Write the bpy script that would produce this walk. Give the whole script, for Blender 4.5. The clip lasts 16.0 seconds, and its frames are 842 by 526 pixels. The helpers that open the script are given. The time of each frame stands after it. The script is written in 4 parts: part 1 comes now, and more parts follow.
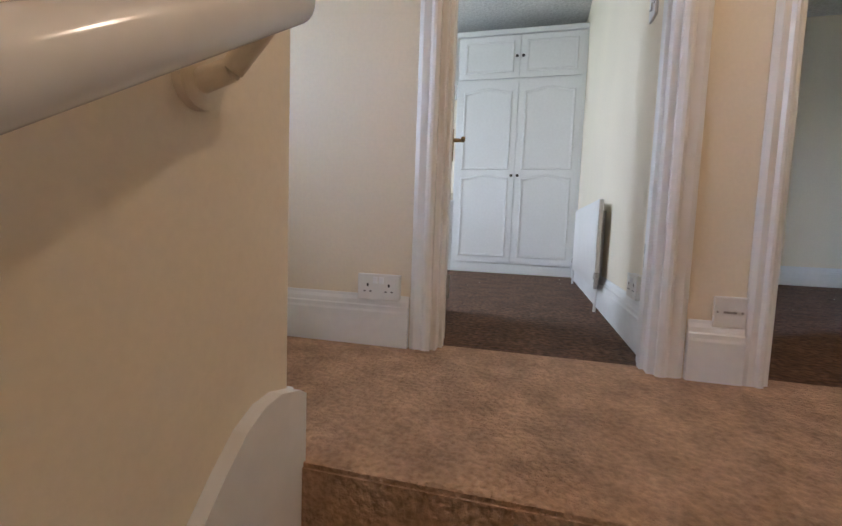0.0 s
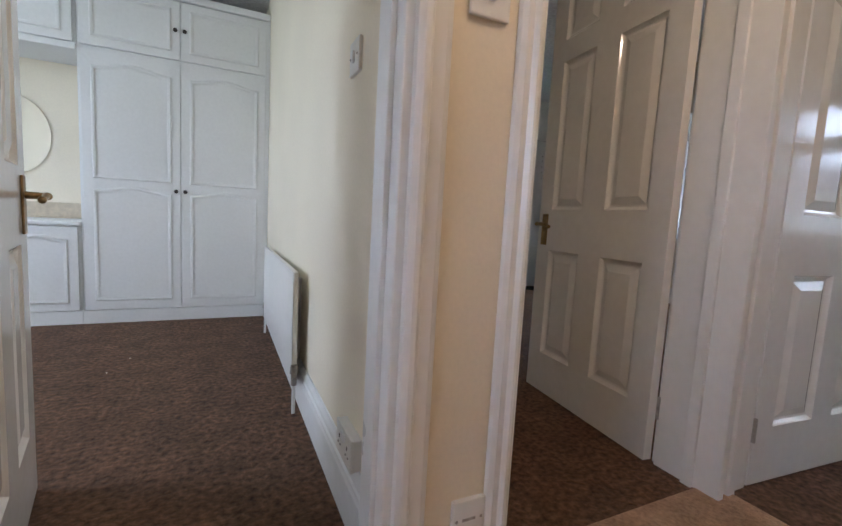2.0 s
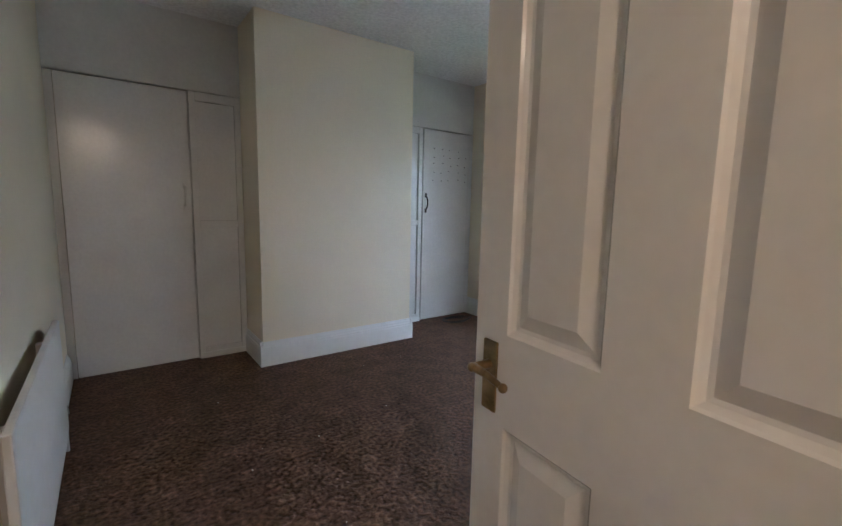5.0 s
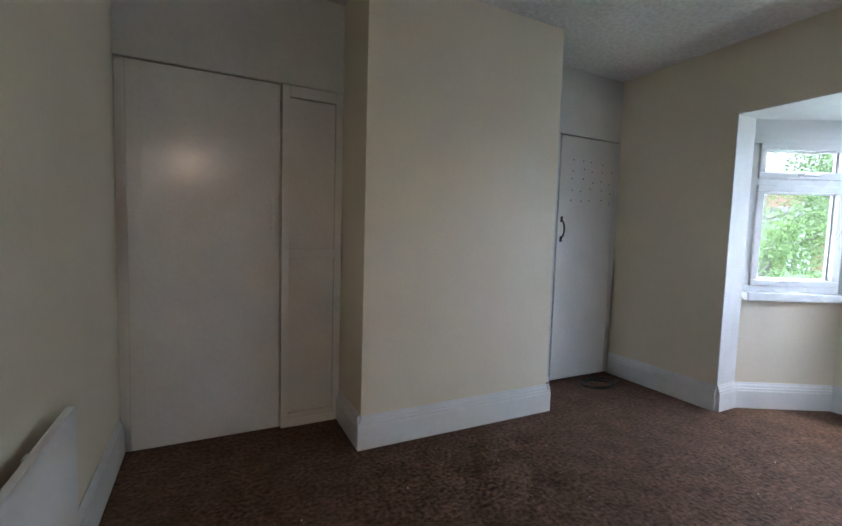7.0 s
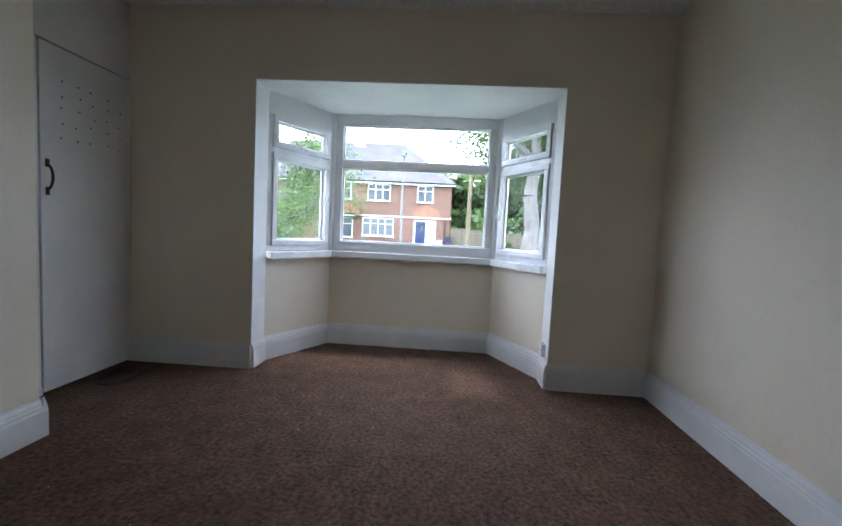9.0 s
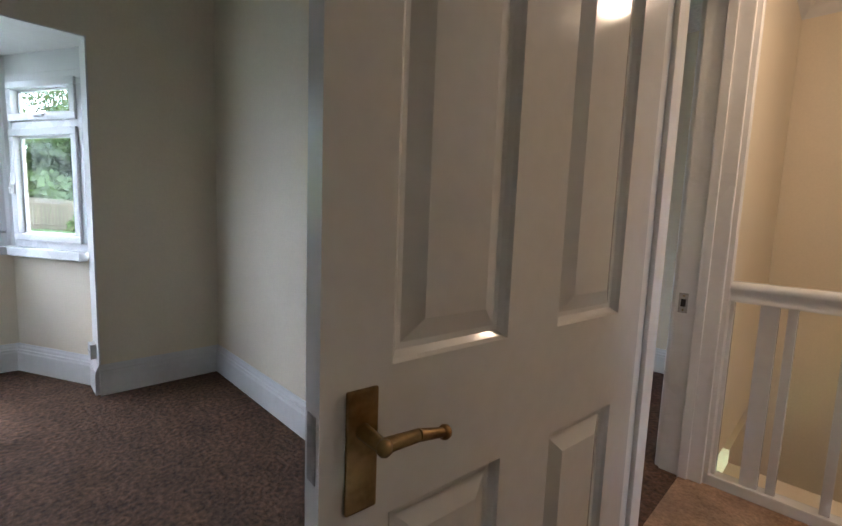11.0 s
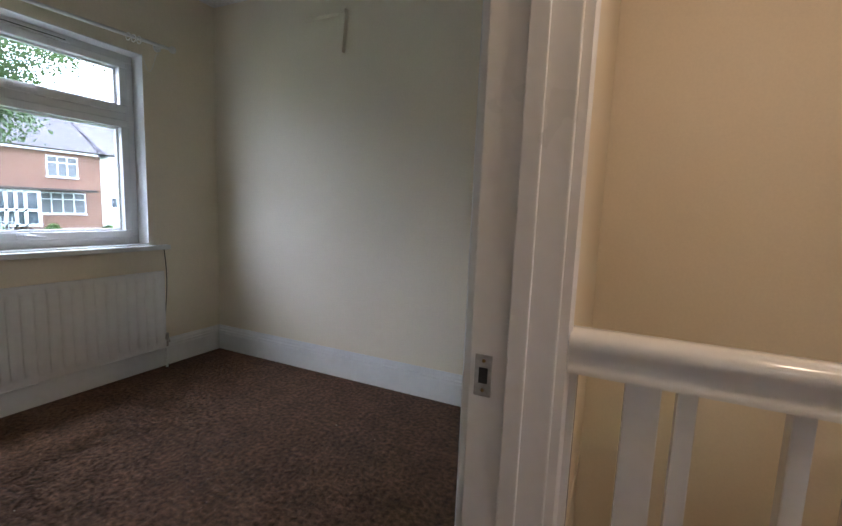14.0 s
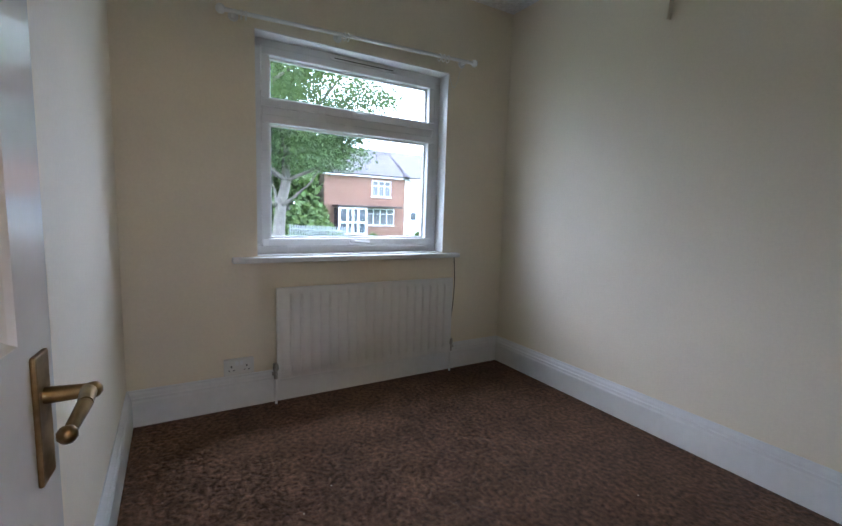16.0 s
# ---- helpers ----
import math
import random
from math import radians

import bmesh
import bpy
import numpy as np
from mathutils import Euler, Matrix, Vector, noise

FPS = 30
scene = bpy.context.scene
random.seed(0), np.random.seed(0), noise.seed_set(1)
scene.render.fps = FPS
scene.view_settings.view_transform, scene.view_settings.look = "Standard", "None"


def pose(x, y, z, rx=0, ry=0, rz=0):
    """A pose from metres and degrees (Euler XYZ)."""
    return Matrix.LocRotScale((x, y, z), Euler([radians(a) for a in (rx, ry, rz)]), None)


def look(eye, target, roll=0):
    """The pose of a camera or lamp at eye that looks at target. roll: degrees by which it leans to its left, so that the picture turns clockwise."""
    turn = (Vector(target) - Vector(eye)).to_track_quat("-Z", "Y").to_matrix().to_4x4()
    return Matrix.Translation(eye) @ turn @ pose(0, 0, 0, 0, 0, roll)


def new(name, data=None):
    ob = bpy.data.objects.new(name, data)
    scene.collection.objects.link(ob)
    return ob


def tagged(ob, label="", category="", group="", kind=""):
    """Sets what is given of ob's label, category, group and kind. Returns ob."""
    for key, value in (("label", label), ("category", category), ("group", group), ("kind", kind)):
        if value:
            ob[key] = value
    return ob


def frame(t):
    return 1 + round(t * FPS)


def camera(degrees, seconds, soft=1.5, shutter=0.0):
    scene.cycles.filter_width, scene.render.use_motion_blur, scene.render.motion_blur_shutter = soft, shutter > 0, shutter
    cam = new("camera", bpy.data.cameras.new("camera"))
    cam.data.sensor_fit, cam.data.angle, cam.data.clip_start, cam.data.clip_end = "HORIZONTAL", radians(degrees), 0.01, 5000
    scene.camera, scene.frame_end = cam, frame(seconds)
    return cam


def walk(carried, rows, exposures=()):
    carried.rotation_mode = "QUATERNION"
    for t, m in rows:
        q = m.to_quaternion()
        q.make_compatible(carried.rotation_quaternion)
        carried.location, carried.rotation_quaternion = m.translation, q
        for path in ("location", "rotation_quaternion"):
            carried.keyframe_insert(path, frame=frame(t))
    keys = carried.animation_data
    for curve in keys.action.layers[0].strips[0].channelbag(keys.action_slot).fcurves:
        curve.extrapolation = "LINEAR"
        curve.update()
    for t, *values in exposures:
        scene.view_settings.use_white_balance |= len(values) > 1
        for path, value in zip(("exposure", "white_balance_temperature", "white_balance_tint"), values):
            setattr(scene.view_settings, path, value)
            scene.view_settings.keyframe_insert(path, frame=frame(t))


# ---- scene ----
cam = camera(89.6, 16.0)
PATH = [
    (0, (-0.576, -1.338, 0.403), (-1.076, 0.591, 0.239), 2.1),
    (0.5, (-0.623, -1.186, 0.506), (-0.626, 0.806, 0.328), 2.3),
    (0.7, (-0.626, -1.106, 0.553), (-0.485, 0.88, 0.365), 2.1),
    (1, (-0.632, -1.008, 0.618), (-0.342, 0.961, 0.424), 2.3),
    (1.5, (-0.619, -0.83, 0.721), (-0.126, 1.096, 0.509), 2.5),
    (2, (-0.513, -0.707, 0.824), (0.34, 1.09, 0.617), 3.1),
    (2.5, (-0.388, -0.602, 0.94), (0.852, 0.956, 0.747), 3.4),
    (3, (-0.248, -0.42, 1.066), (1.27, 0.857, 0.816), 3.4),
    (3.5, (-0.055, -0.281, 1.13), (1.58, 0.842, 0.874), 3.2),
    (4, (0.142, -0.109, 1.148), (1.755, 1.046, 0.893), 2.9),
    (4.5, (0.253, 0.136, 1.146), (1.75, 1.436, 0.884), 2.0),
    (5, (0.307, 0.338, 1.147), (1.483, 1.935, 0.886), 1.2),
    (7.5, (0.48, 1.482, 1.111), (1.373, 3.266, 0.975), 1.7),
    (8, (0.551, 1.575, 1.052), (1.986, 2.963, 0.93), 1.6),
    (8.5, (0.653, 1.575, 1.064), (2.512, 2.295, 0.905), 2.7),
    (9, (0.669, 1.559, 0.998), (2.66, 1.679, 0.851), 2.9),
    (9.5, (0.645, 1.564, 0.994), (2.628, 1.36, 0.836), 2.2),
    (12, (0.488, 0.771, 1.141), (1.175, -1.094, 0.92), 2.5),
    (12.5, (0.465, 0.535, 1.147), (0.855, -1.414, 0.927), 2.1),
    (13, (0.576, 0.272, 1.133), (0.699, -1.711, 0.908), 1.7),
    (13.2, (0.619, 0.173, 1.1), (0.786, -1.807, 0.873), 1.6),
    (13.5, (0.682, 0.045, 1.09), (1.069, -1.903, 0.85), 1.1),
    (14, (0.8, -0.04, 1.076), (1.64, -1.839, 0.833), 2.3),
    (14.5, (0.909, -0.05, 1.038), (2.182, -1.57, 0.774), 1.5),
    (15, (0.97, -0.073, 1.022), (2.511, -1.324, 0.779), 1.4),
    (15.5, (1.061, -0.12, 1.036), (2.731, -1.196, 0.803), 1.5),
    (16, (1.13, -0.177, 1.047), (2.842, -1.185, 0.816), 1.8),
]
walk(cam, [(t, look(eye, target, roll)) for t, eye, target, roll in PATH], exposures=[(0, 0.65, 5700, 10), (1.5, 0.45, 5600, 10), (3, 0.5, 5850, 10), (4, 0.75, 5700, 10), (5, 1.2, 5500, 10), (7.5, 0.85, 5650, 10), (8.3, 0.3, 5650, 10), (9.5, 0.32, 5750, 10), (12, 0.75, 5800, 10), (13.3, 0.5, 5800, 10), (14.2, 0.35, 5650, 10), (14.8, 0.45, 5500, 10), (16, 0.45, 5500, 10)])

# ---- sky, sun and lamps ----
world = bpy.data.worlds.new("world")
scene.world = world
world.use_nodes = True
wn = world.node_tree
sky = wn.nodes.new("ShaderNodeTexSky")
sky.sky_type = "NISHITA"
sky.sun_disc = False
sky.sun_elevation, sky.sun_rotation = radians(48), radians(60)
sky.air_density, sky.dust_density = 1.0, 3.0
cloud = wn.nodes.new("ShaderNodeMixRGB")
cloud.inputs[0].default_value = 0.7
cloud.inputs[2].default_value = (22.0, 22.5, 23.5, 1)
wn.links.new(sky.outputs[0], cloud.inputs[1])
wn.links.new(cloud.outputs[0], wn.nodes["Background"].inputs[0])
wn.nodes["Background"].inputs[1].default_value = 1.0


def lamp(name, kind, energy, color, m, **kw):
    d = bpy.data.lights.new(name, kind)
    d.energy, d.color = energy, color
    for k, v in kw.items():
        if k == "angle":
            d.angle = v
        if k == "radius":
            d.shadow_soft_size = v
        if k == "size":
            d.shape, d.size, d.size_y = "RECTANGLE", v[0], v[1]
    ob = new(name, d)
    ob.matrix_world = m
    return ob


lamp("sun", "SUN", 1.2, (1.0, 0.95, 0.87), look((0, 0, 30), (-12, 9, 0)), angle=radians(12))
lamp("landing_bulb", "POINT", 11.5, (1.0, 0.70, 0.46), pose(0.17, -0.60, 2.03), radius=0.05)
# stand-in lamp for daylight at the rear bedroom's unseen window, beside the landing wall
lamp("rear_daylight_stand_in", "AREA", 18, (0.90, 0.96, 1.0), pose(-3.28, 1.5, 1.45, 0, -90, 0), size=(1.1, 1.3))


# ---- materials ----
def mat(name, col, rough=0.5, metal=0.0, grain=0.06, scale=40.0, bump=0.1, blot=0.06, blot_scale=2.0, coat=0.0,
        rand=0.0, stretch=(1, 1, 1), dist=0.004, noisy=2.0):
    m = bpy.data.materials.new(name)
    m.use_nodes = True
    n, l = m.node_tree.nodes, m.node_tree.links
    b = n["Principled BSDF"]
    b.inputs["Roughness"].default_value, b.inputs["Metallic"].default_value = rough, metal
    b.inputs["Coat Weight"].default_value = coat
    co = n.new("ShaderNodeTexCoord")
    mp = n.new("ShaderNodeMapping")
    mp.inputs["Scale"].default_value = stretch
    l.new(co.outputs["Object"], mp.inputs[0])
    fine, big = n.new("ShaderNodeTexNoise"), n.new("ShaderNodeTexNoise")
    fine.inputs["Scale"].default_value, big.inputs["Scale"].default_value = scale, blot_scale
    fine.inputs["Detail"].default_value, big.inputs["Detail"].default_value = noisy, 4
    l.new(mp.outputs[0], fine.inputs[0])
    l.new(mp.outputs[0], big.inputs[0])

    def value(src, amount):
        r = n.new("ShaderNodeMapRange")
        r.inputs[1].default_value, r.inputs[2].default_value = 0.3, 0.7
        r.inputs[3].default_value, r.inputs[4].default_value = 1 - amount, 1 + amount
        l.new(src, r.inputs[0])
        return r.outputs[0]

    def times(a, c):
        q = n.new("ShaderNodeMath")
        q.operation = "MULTIPLY"
        l.new(a, q.inputs[0])
        l.new(c, q.inputs[1])
        return q.outputs[0]

    v = times(value(fine.outputs[0], grain), value(big.outputs[0], blot))
    if rand:
        oi = n.new("ShaderNodeObjectInfo")
        r = n.new("ShaderNodeMapRange")
        r.inputs[3].default_value, r.inputs[4].default_value = 1 - rand, 1 + rand
        l.new(oi.outputs["Random"], r.inputs[0])
        v = times(v, r.outputs[0])
    sc = n.new("ShaderNodeVectorMath")
    sc.operation = "SCALE"
    sc.inputs[0].default_value = col
    l.new(v, sc.inputs["Scale"])
    l.new(sc.outputs[0], b.inputs["Base Color"])
    rr = n.new("ShaderNodeMapRange")
    rr.inputs[3].default_value, rr.inputs[4].default_value = max(rough - 0.07, 0.02), min(rough + 0.07, 1)
    l.new(big.outputs[0], rr.inputs[0])
    l.new(rr.outputs[0], b.inputs["Roughness"])
    if bump:
        bp = n.new("ShaderNodeBump")
        bp.inputs["Strength"].default_value, bp.inputs["Distance"].default_value = bump, dist
        l.new(fine.outputs[0], bp.inputs["Height"])
        l.new(bp.outputs[0], b.inputs["Normal"])
    return m


M_WALL = mat("cream_emulsion", (0.85, 0.772, 0.622), 0.62, grain=0.02, scale=90, bump=0.12, blot=0.04, blot_scale=1.3, dist=0.003)
M_LWALL = mat("landing_cream_emulsion", (0.80, 0.71, 0.56), 0.5, grain=0.02, scale=90, bump=0.12, blot=0.04, blot_scale=1.5, dist=0.003)
M_CEIL = mat("stippled_ceiling", (0.85, 0.85, 0.84), 0.8, grain=0.10, scale=42, bump=1.0, blot=0.04, dist=0.014, noisy=3)
M_GLOSS = mat("white_gloss_paint", (0.80, 0.79, 0.77), 0.13, grain=0.02, scale=30, bump=0.05, blot=0.03, blot_scale=3)
M_FRAME = mat("white_frame_paint", (0.80, 0.785, 0.76), 0.30, grain=0.02, scale=30, bump=0.02, blot=0.04, blot_scale=3)
M_SKIRT = mat("white_satin_paint", (0.80, 0.80, 0.79), 0.35, grain=0.02, scale=30, bump=0.05, blot=0.05, blot_scale=4)
M_CUP = mat("grey_white_gloss", (0.76, 0.75, 0.73), 0.19, grain=0.03, scale=60, bump=0.10, blot=0.05, blot_scale=3)
M_WARD = mat("white_laminate", (0.80, 0.81, 0.82), 0.4, grain=0.02, scale=50, bump=0.04, blot=0.02)
M_BROWN = mat("brown_carpet", (0.118, 0.062, 0.036), 1.0, grain=0.6, scale=48, bump=1.0, blot=0.28, blot_scale=8, dist=0.012, noisy=8)
M_TAN = mat("tan_carpet", (0.42, 0.265, 0.165), 1.0, grain=0.22, scale=80, bump=1.0, blot=0.24, blot_scale=9, dist=0.016, noisy=6)
M_BRASS = mat("worn_brass", (0.31, 0.21, 0.10), 0.36, metal=1.0, grain=0.2, scale=60, bump=0.1, blot=0.3, blot_scale=20)
M_DARK = mat("dark_bronze", (0.06, 0.05, 0.045), 0.35, metal=0.8, grain=0.2, scale=60)
M_STEEL = mat("dull_steel", (0.45, 0.43, 0.40), 0.4, metal=1.0, grain=0.2, scale=60)
M_UPVC = mat("white_upvc", (0.80, 0.81, 0.82), 0.28, grain=0.01, scale=20, bump=0.0, blot=0.02)
M_PLAST = mat("white_plastic", (0.76, 0.75, 0.72), 0.35, grain=0.02, scale=30, bump=0.0, blot=0.03)
M_RAD = mat("radiator_enamel", (0.80, 0.79, 0.77), 0.35, grain=0.02, scale=30, bump=0.03, blot=0.03)
M_BLACK = mat("black_slot", (0.015, 0.015, 0.015), 0.6)
M_BRICK = mat("red_brick", (0.42, 0.20, 0.13), 0.9, grain=0.25, scale=60, bump=0.5, blot=0.2, blot_scale=9, rand=0.3, dist=0.006)
M_BRICKF = mat("far_red_brick", (0.235, 0.125, 0.085), 0.9, grain=0.2, scale=9, bump=0.0, blot=0.12, blot_scale=0.6, rand=0.2)
M_MORTAR = mat("lime_mortar", (0.52, 0.46, 0.39), 0.95, grain=0.15, scale=90, bump=0.4)
M_MORTARF = mat("far_brick_joint", (0.34, 0.25, 0.195), 0.95, grain=0.15, scale=9, bump=0.0, blot=0.15, blot_scale=0.8)
M_TILE = mat("slate_grey_roof", (0.15, 0.135, 0.145), 0.97, grain=0.2, scale=8, bump=0.3, blot=0.15, blot_scale=1, rand=0.15)
M_ORANGE = mat("orange_clay_tile", (0.36, 0.17, 0.10), 0.8, grain=0.2, scale=10, bump=0.3, blot=0.15, rand=0.15)
M_BARK = mat("grey_bark", (0.19, 0.17, 0.15), 0.95, grain=0.3, scale=14, bump=0.9, blot=0.25, blot_scale=3, dist=0.03, stretch=(1, 1, 0.35))
M_GRASS = mat("verge_grass", (0.075, 0.12, 0.035), 1.0, grain=0.3, scale=12, bump=0.5, blot=0.3, blot_scale=0.5)
M_ROAD = mat("asphalt", (0.055, 0.055, 0.058), 0.9, grain=0.3, scale=50, bump=0.4, blot=0.15, blot_scale=0.5)
M_PAVE = mat("pavement_slab", (0.26, 0.25, 0.23), 0.9, grain=0.15, scale=30, bump=0.3, blot=0.15, blot_scale=0.8)
M_FENCE = mat("weathered_fence_board", (0.15, 0.125, 0.085), 0.9, grain=0.25, scale=12, bump=0.4, blot=0.2, blot_scale=1.5, rand=0.2, stretch=(1, 1, 0.2))
M_CONC = mat("grey_post", (0.26, 0.27, 0.28), 0.7, grain=0.1, scale=30)
M_POLE = mat("pole_timber", (0.23, 0.18, 0.11), 0.9, grain=0.2, scale=20, stretch=(1, 1, 0.2))
M_RENDER = mat("white_render", (0.78, 0.77, 0.73), 0.85, grain=0.05, scale=20, blot=0.06)
M_BLUE = mat("navy_door_paint", (0.02, 0.035, 0.10), 0.35)
M_BIN = mat("dark_bin_plastic", (0.03, 0.035, 0.06), 0.5)
M_CREAMTILE = mat("beige_border_tile", (0.58, 0.50, 0.38), 0.3, grain=0.1, scale=40)
M_FARGLASS = mat("far_window_glass", (0.05, 0.06, 0.07), 0.08, grain=0.1, scale=4, bump=0, blot=0.4, blot_scale=1.5)
M_NET = mat("net_curtain", (0.15, 0.155, 0.16), 0.9, grain=0.1, scale=12)


def leafmat(name, col):
    m = mat(name, col, 0.55, grain=0.25, scale=3, bump=0, blot=0.35, blot_scale=0.7)
    n, l = m.node_tree.nodes, m.node_tree.links
    b = n["Principled BSDF"]
    tr = n.new("ShaderNodeBsdfTranslucent")
    tr.inputs[0].default_value = (col[0] * 1.3, col[1] * 1.2, col[2], 1)
    mx = n.new("ShaderNodeMixShader")
    mx.inputs[0].default_value = 0.45
    l.new(b.outputs[0], mx.inputs[1])
    l.new(tr.outputs[0], mx.inputs[2])
    l.new(mx.outputs[0], n["Material Output"].inputs[0])
    return m


M_LEAF = leafmat("green_leaf", (0.115, 0.175, 0.058))
M_LEAF2 = leafmat("dark_green_leaf", (0.085, 0.135, 0.05))


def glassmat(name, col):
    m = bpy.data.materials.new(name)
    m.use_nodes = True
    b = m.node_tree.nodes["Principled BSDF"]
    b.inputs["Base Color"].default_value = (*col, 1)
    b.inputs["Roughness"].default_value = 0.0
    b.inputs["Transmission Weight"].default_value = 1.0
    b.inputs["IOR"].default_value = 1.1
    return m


# grey-blue tint is put into the glass colour to dim the outdoors
M_GLASS = glassmat("outdoor_dimming_glazing", (0.345, 0.368, 0.405))
M_MIRROR = mat("mirror_silver", (0.85, 0.87, 0.87), 0.03, metal=1.0, grain=0, bump=0, blot=0)


# ---- mesh helpers ----
def box(bm, a, b, bev=0.0, m=None):
    vs = bmesh.ops.create_cube(bm, size=1.0)["verts"]
    c = [(p + q) / 2 for p, q in zip(a, b)]
    s = [abs(q - p) for p, q in zip(a, b)]
    bmesh.ops.scale(bm, vec=s, verts=vs)
    bmesh.ops.translate(bm, vec=c, verts=vs)
    if bev:
        es = list({e for v in vs for e in v.link_edges})
        r = bmesh.ops.bevel(bm, geom=es, offset=bev, segments=2, affect="EDGES", profile=0.6)
        vs = list({v for f in r["faces"] for v in f.verts} | {v for v in vs if v.is_valid})
    if m is not None:
        bmesh.ops.transform(bm, matrix=m, verts=vs)
    return bm


def tube(bm, p0, p1, r0, r1=None, seg=12):
    r1 = r0 if r1 is None else r1
    p0, p1 = Vector(p0), Vector(p1)
    d = p1 - p0
    m = Matrix.Translation((p0 + p1) / 2) @ d.to_track_quat("Z", "Y").to_matrix().to_4x4()
    bmesh.ops.create_cone(bm, cap_ends=True, segments=seg, radius1=r0, radius2=r1, depth=d.length, matrix=m)
    return bm


def ball(bm, c, r, seg=10, squash=(1, 1, 1)):
    bmesh.ops.create_uvsphere(bm, u_segments=seg, v_segments=max(seg // 2, 4), radius=r,
                              matrix=Matrix.Translation(c) @ Matrix.Diagonal((*squash, 1)))
    return bm


def prism(bm, outline, m, depth):
    """An outline in local x, z, pushed along local y by depth, then placed by m."""
    a = [bm.verts.new(m @ Vector((x, 0, z))) for x, z in outline]
    b = [bm.verts.new(m @ Vector((x, depth, z))) for x, z in outline]
    n = len(a)
    bm.faces.new(a)
    bm.faces.new(b[::-1])
    for i in range(n):
        bm.faces.new((a[i], b[i], b[(i + 1) % n], a[(i + 1) % n]))
    bmesh.ops.recalc_face_normals(bm, faces=bm.faces)
    return bm


def plate(bm, pts, z0, z1):
    a = [bm.verts.new((x, y, z0)) for x, y in pts]
    b = [bm.verts.new((x, y, z1)) for x, y in pts]
    bm.faces.new(a)
    bm.faces.new(b)
    for i in range(len(a)):
        bm.faces.new((a[i], a[(i + 1) % len(a)], b[(i + 1) % len(a)], b[i]))
    return bm


def mesh(bm, name, material, smooth=None):
    me = bpy.data.meshes.new(name)
    bmesh.ops.recalc_face_normals(bm, faces=bm.faces)
    if smooth:
        for f in bm.faces:
            f.smooth = True
        for e in bm.edges:
            if len(e.link_faces) == 2 and e.calc_face_angle(0) > radians(smooth):
                e.smooth = False
    bm.to_mesh(me)
    bm.free()
    me.materials.append(material)
    return me


def part(name, bm, material, parent, label="", smooth=None, m=None):
    ob = new(name, mesh(bm, name, material, smooth))
    ob.parent = parent
    if m is not None:
        ob.matrix_basis = m
    return tagged(ob, label)


def thing(name, label, category, m=None, group="", kind=""):
    ob = new(name)
    if m is not None:
        ob.matrix_basis = m
    return tagged(ob, label, category, group, kind)


def single(name, bm, material, label, category="", kind="", group="", smooth=None, m=None):
    ob = new(name, mesh(bm, name, material, smooth))
    if m is not None:
        ob.matrix_basis = m
    return tagged(ob, label, category, group, kind)


def bmn():
    return bmesh.new()


def wall(name, axis, a0, a1, t0, t1, z0, z1, holes, material, label):
    """A wall along x or y with thickness t0..t1 and rectangular holes (a, b, low, high) through it."""
    us = sorted({a0, a1, *[h[0] for h in holes], *[h[1] for h in holes]})
    zs = sorted({z0, z1, *[h[2] for h in holes], *[h[3] for h in holes]})
    us, zs = [u for u in us if a0 <= u <= a1], [z for z in zs if z0 <= z <= z1]

    def full(i, j):
        if not (0 <= i < len(us) - 1 and 0 <= j < len(zs) - 1):
            return False
        u, z = (us[i] + us[i + 1]) / 2, (zs[j] + zs[j + 1]) / 2
        return not any(h[0] < u < h[1] and h[2] < z < h[3] for h in holes)

    def p(u, t, z):
        return (u, t, z) if axis == "x" else (t, u, z)

    bm = bmn()

    def quad(*c):
        bm.faces.new([bm.verts.new(p(*q)) for q in c])

    for i in range(len(us) - 1):
        for j in range(len(zs) - 1):
            if not full(i, j):
                continue
            u, v, z, w = us[i], us[i + 1], zs[j], zs[j + 1]
            quad((u, t0, z), (v, t0, z), (v, t0, w), (u, t0, w))
            quad((u, t1, z), (u, t1, w), (v, t1, w), (v, t1, z))
            if not full(i - 1, j):
                quad((u, t0, z), (u, t0, w), (u, t1, w), (u, t1, z))
            if not full(i + 1, j):
                quad((v, t0, z), (v, t1, z), (v, t1, w), (v, t0, w))
            if not full(i, j - 1):
                quad((u, t0, z), (u, t1, z), (v, t1, z), (v, t0, z))
            if not full(i, j + 1):
                quad((u, t0, w), (v, t0, w), (v, t1, w), (u, t1, w))
    bmesh.ops.remove_doubles(bm, verts=bm.verts, dist=1e-5)
    return single(name, bm, material, label, kind="structure")


def slab(name, a, b, material, label):
    return single(name, box(bmn(), a, b), material, label, kind="structure")


SKIRT_H = 0.175
SKIRT = [(0, 0), (0.022, 0), (0.022, 0.118), (0.019, 0.126), (0.019, 0.138), (0.014, 0.142), (0.012, 0.155), (0.006, 0.166), (0.004, SKIRT_H), (0, SKIRT_H)]
ARCH = [(0, 0), (0.018, 0), (0.024, 0.012), (0.024, 0.022), (0.014, 0.032), (0.017, 0.055), (0.010, 0.068), (0.004, 0.072), (0, 0.072)]


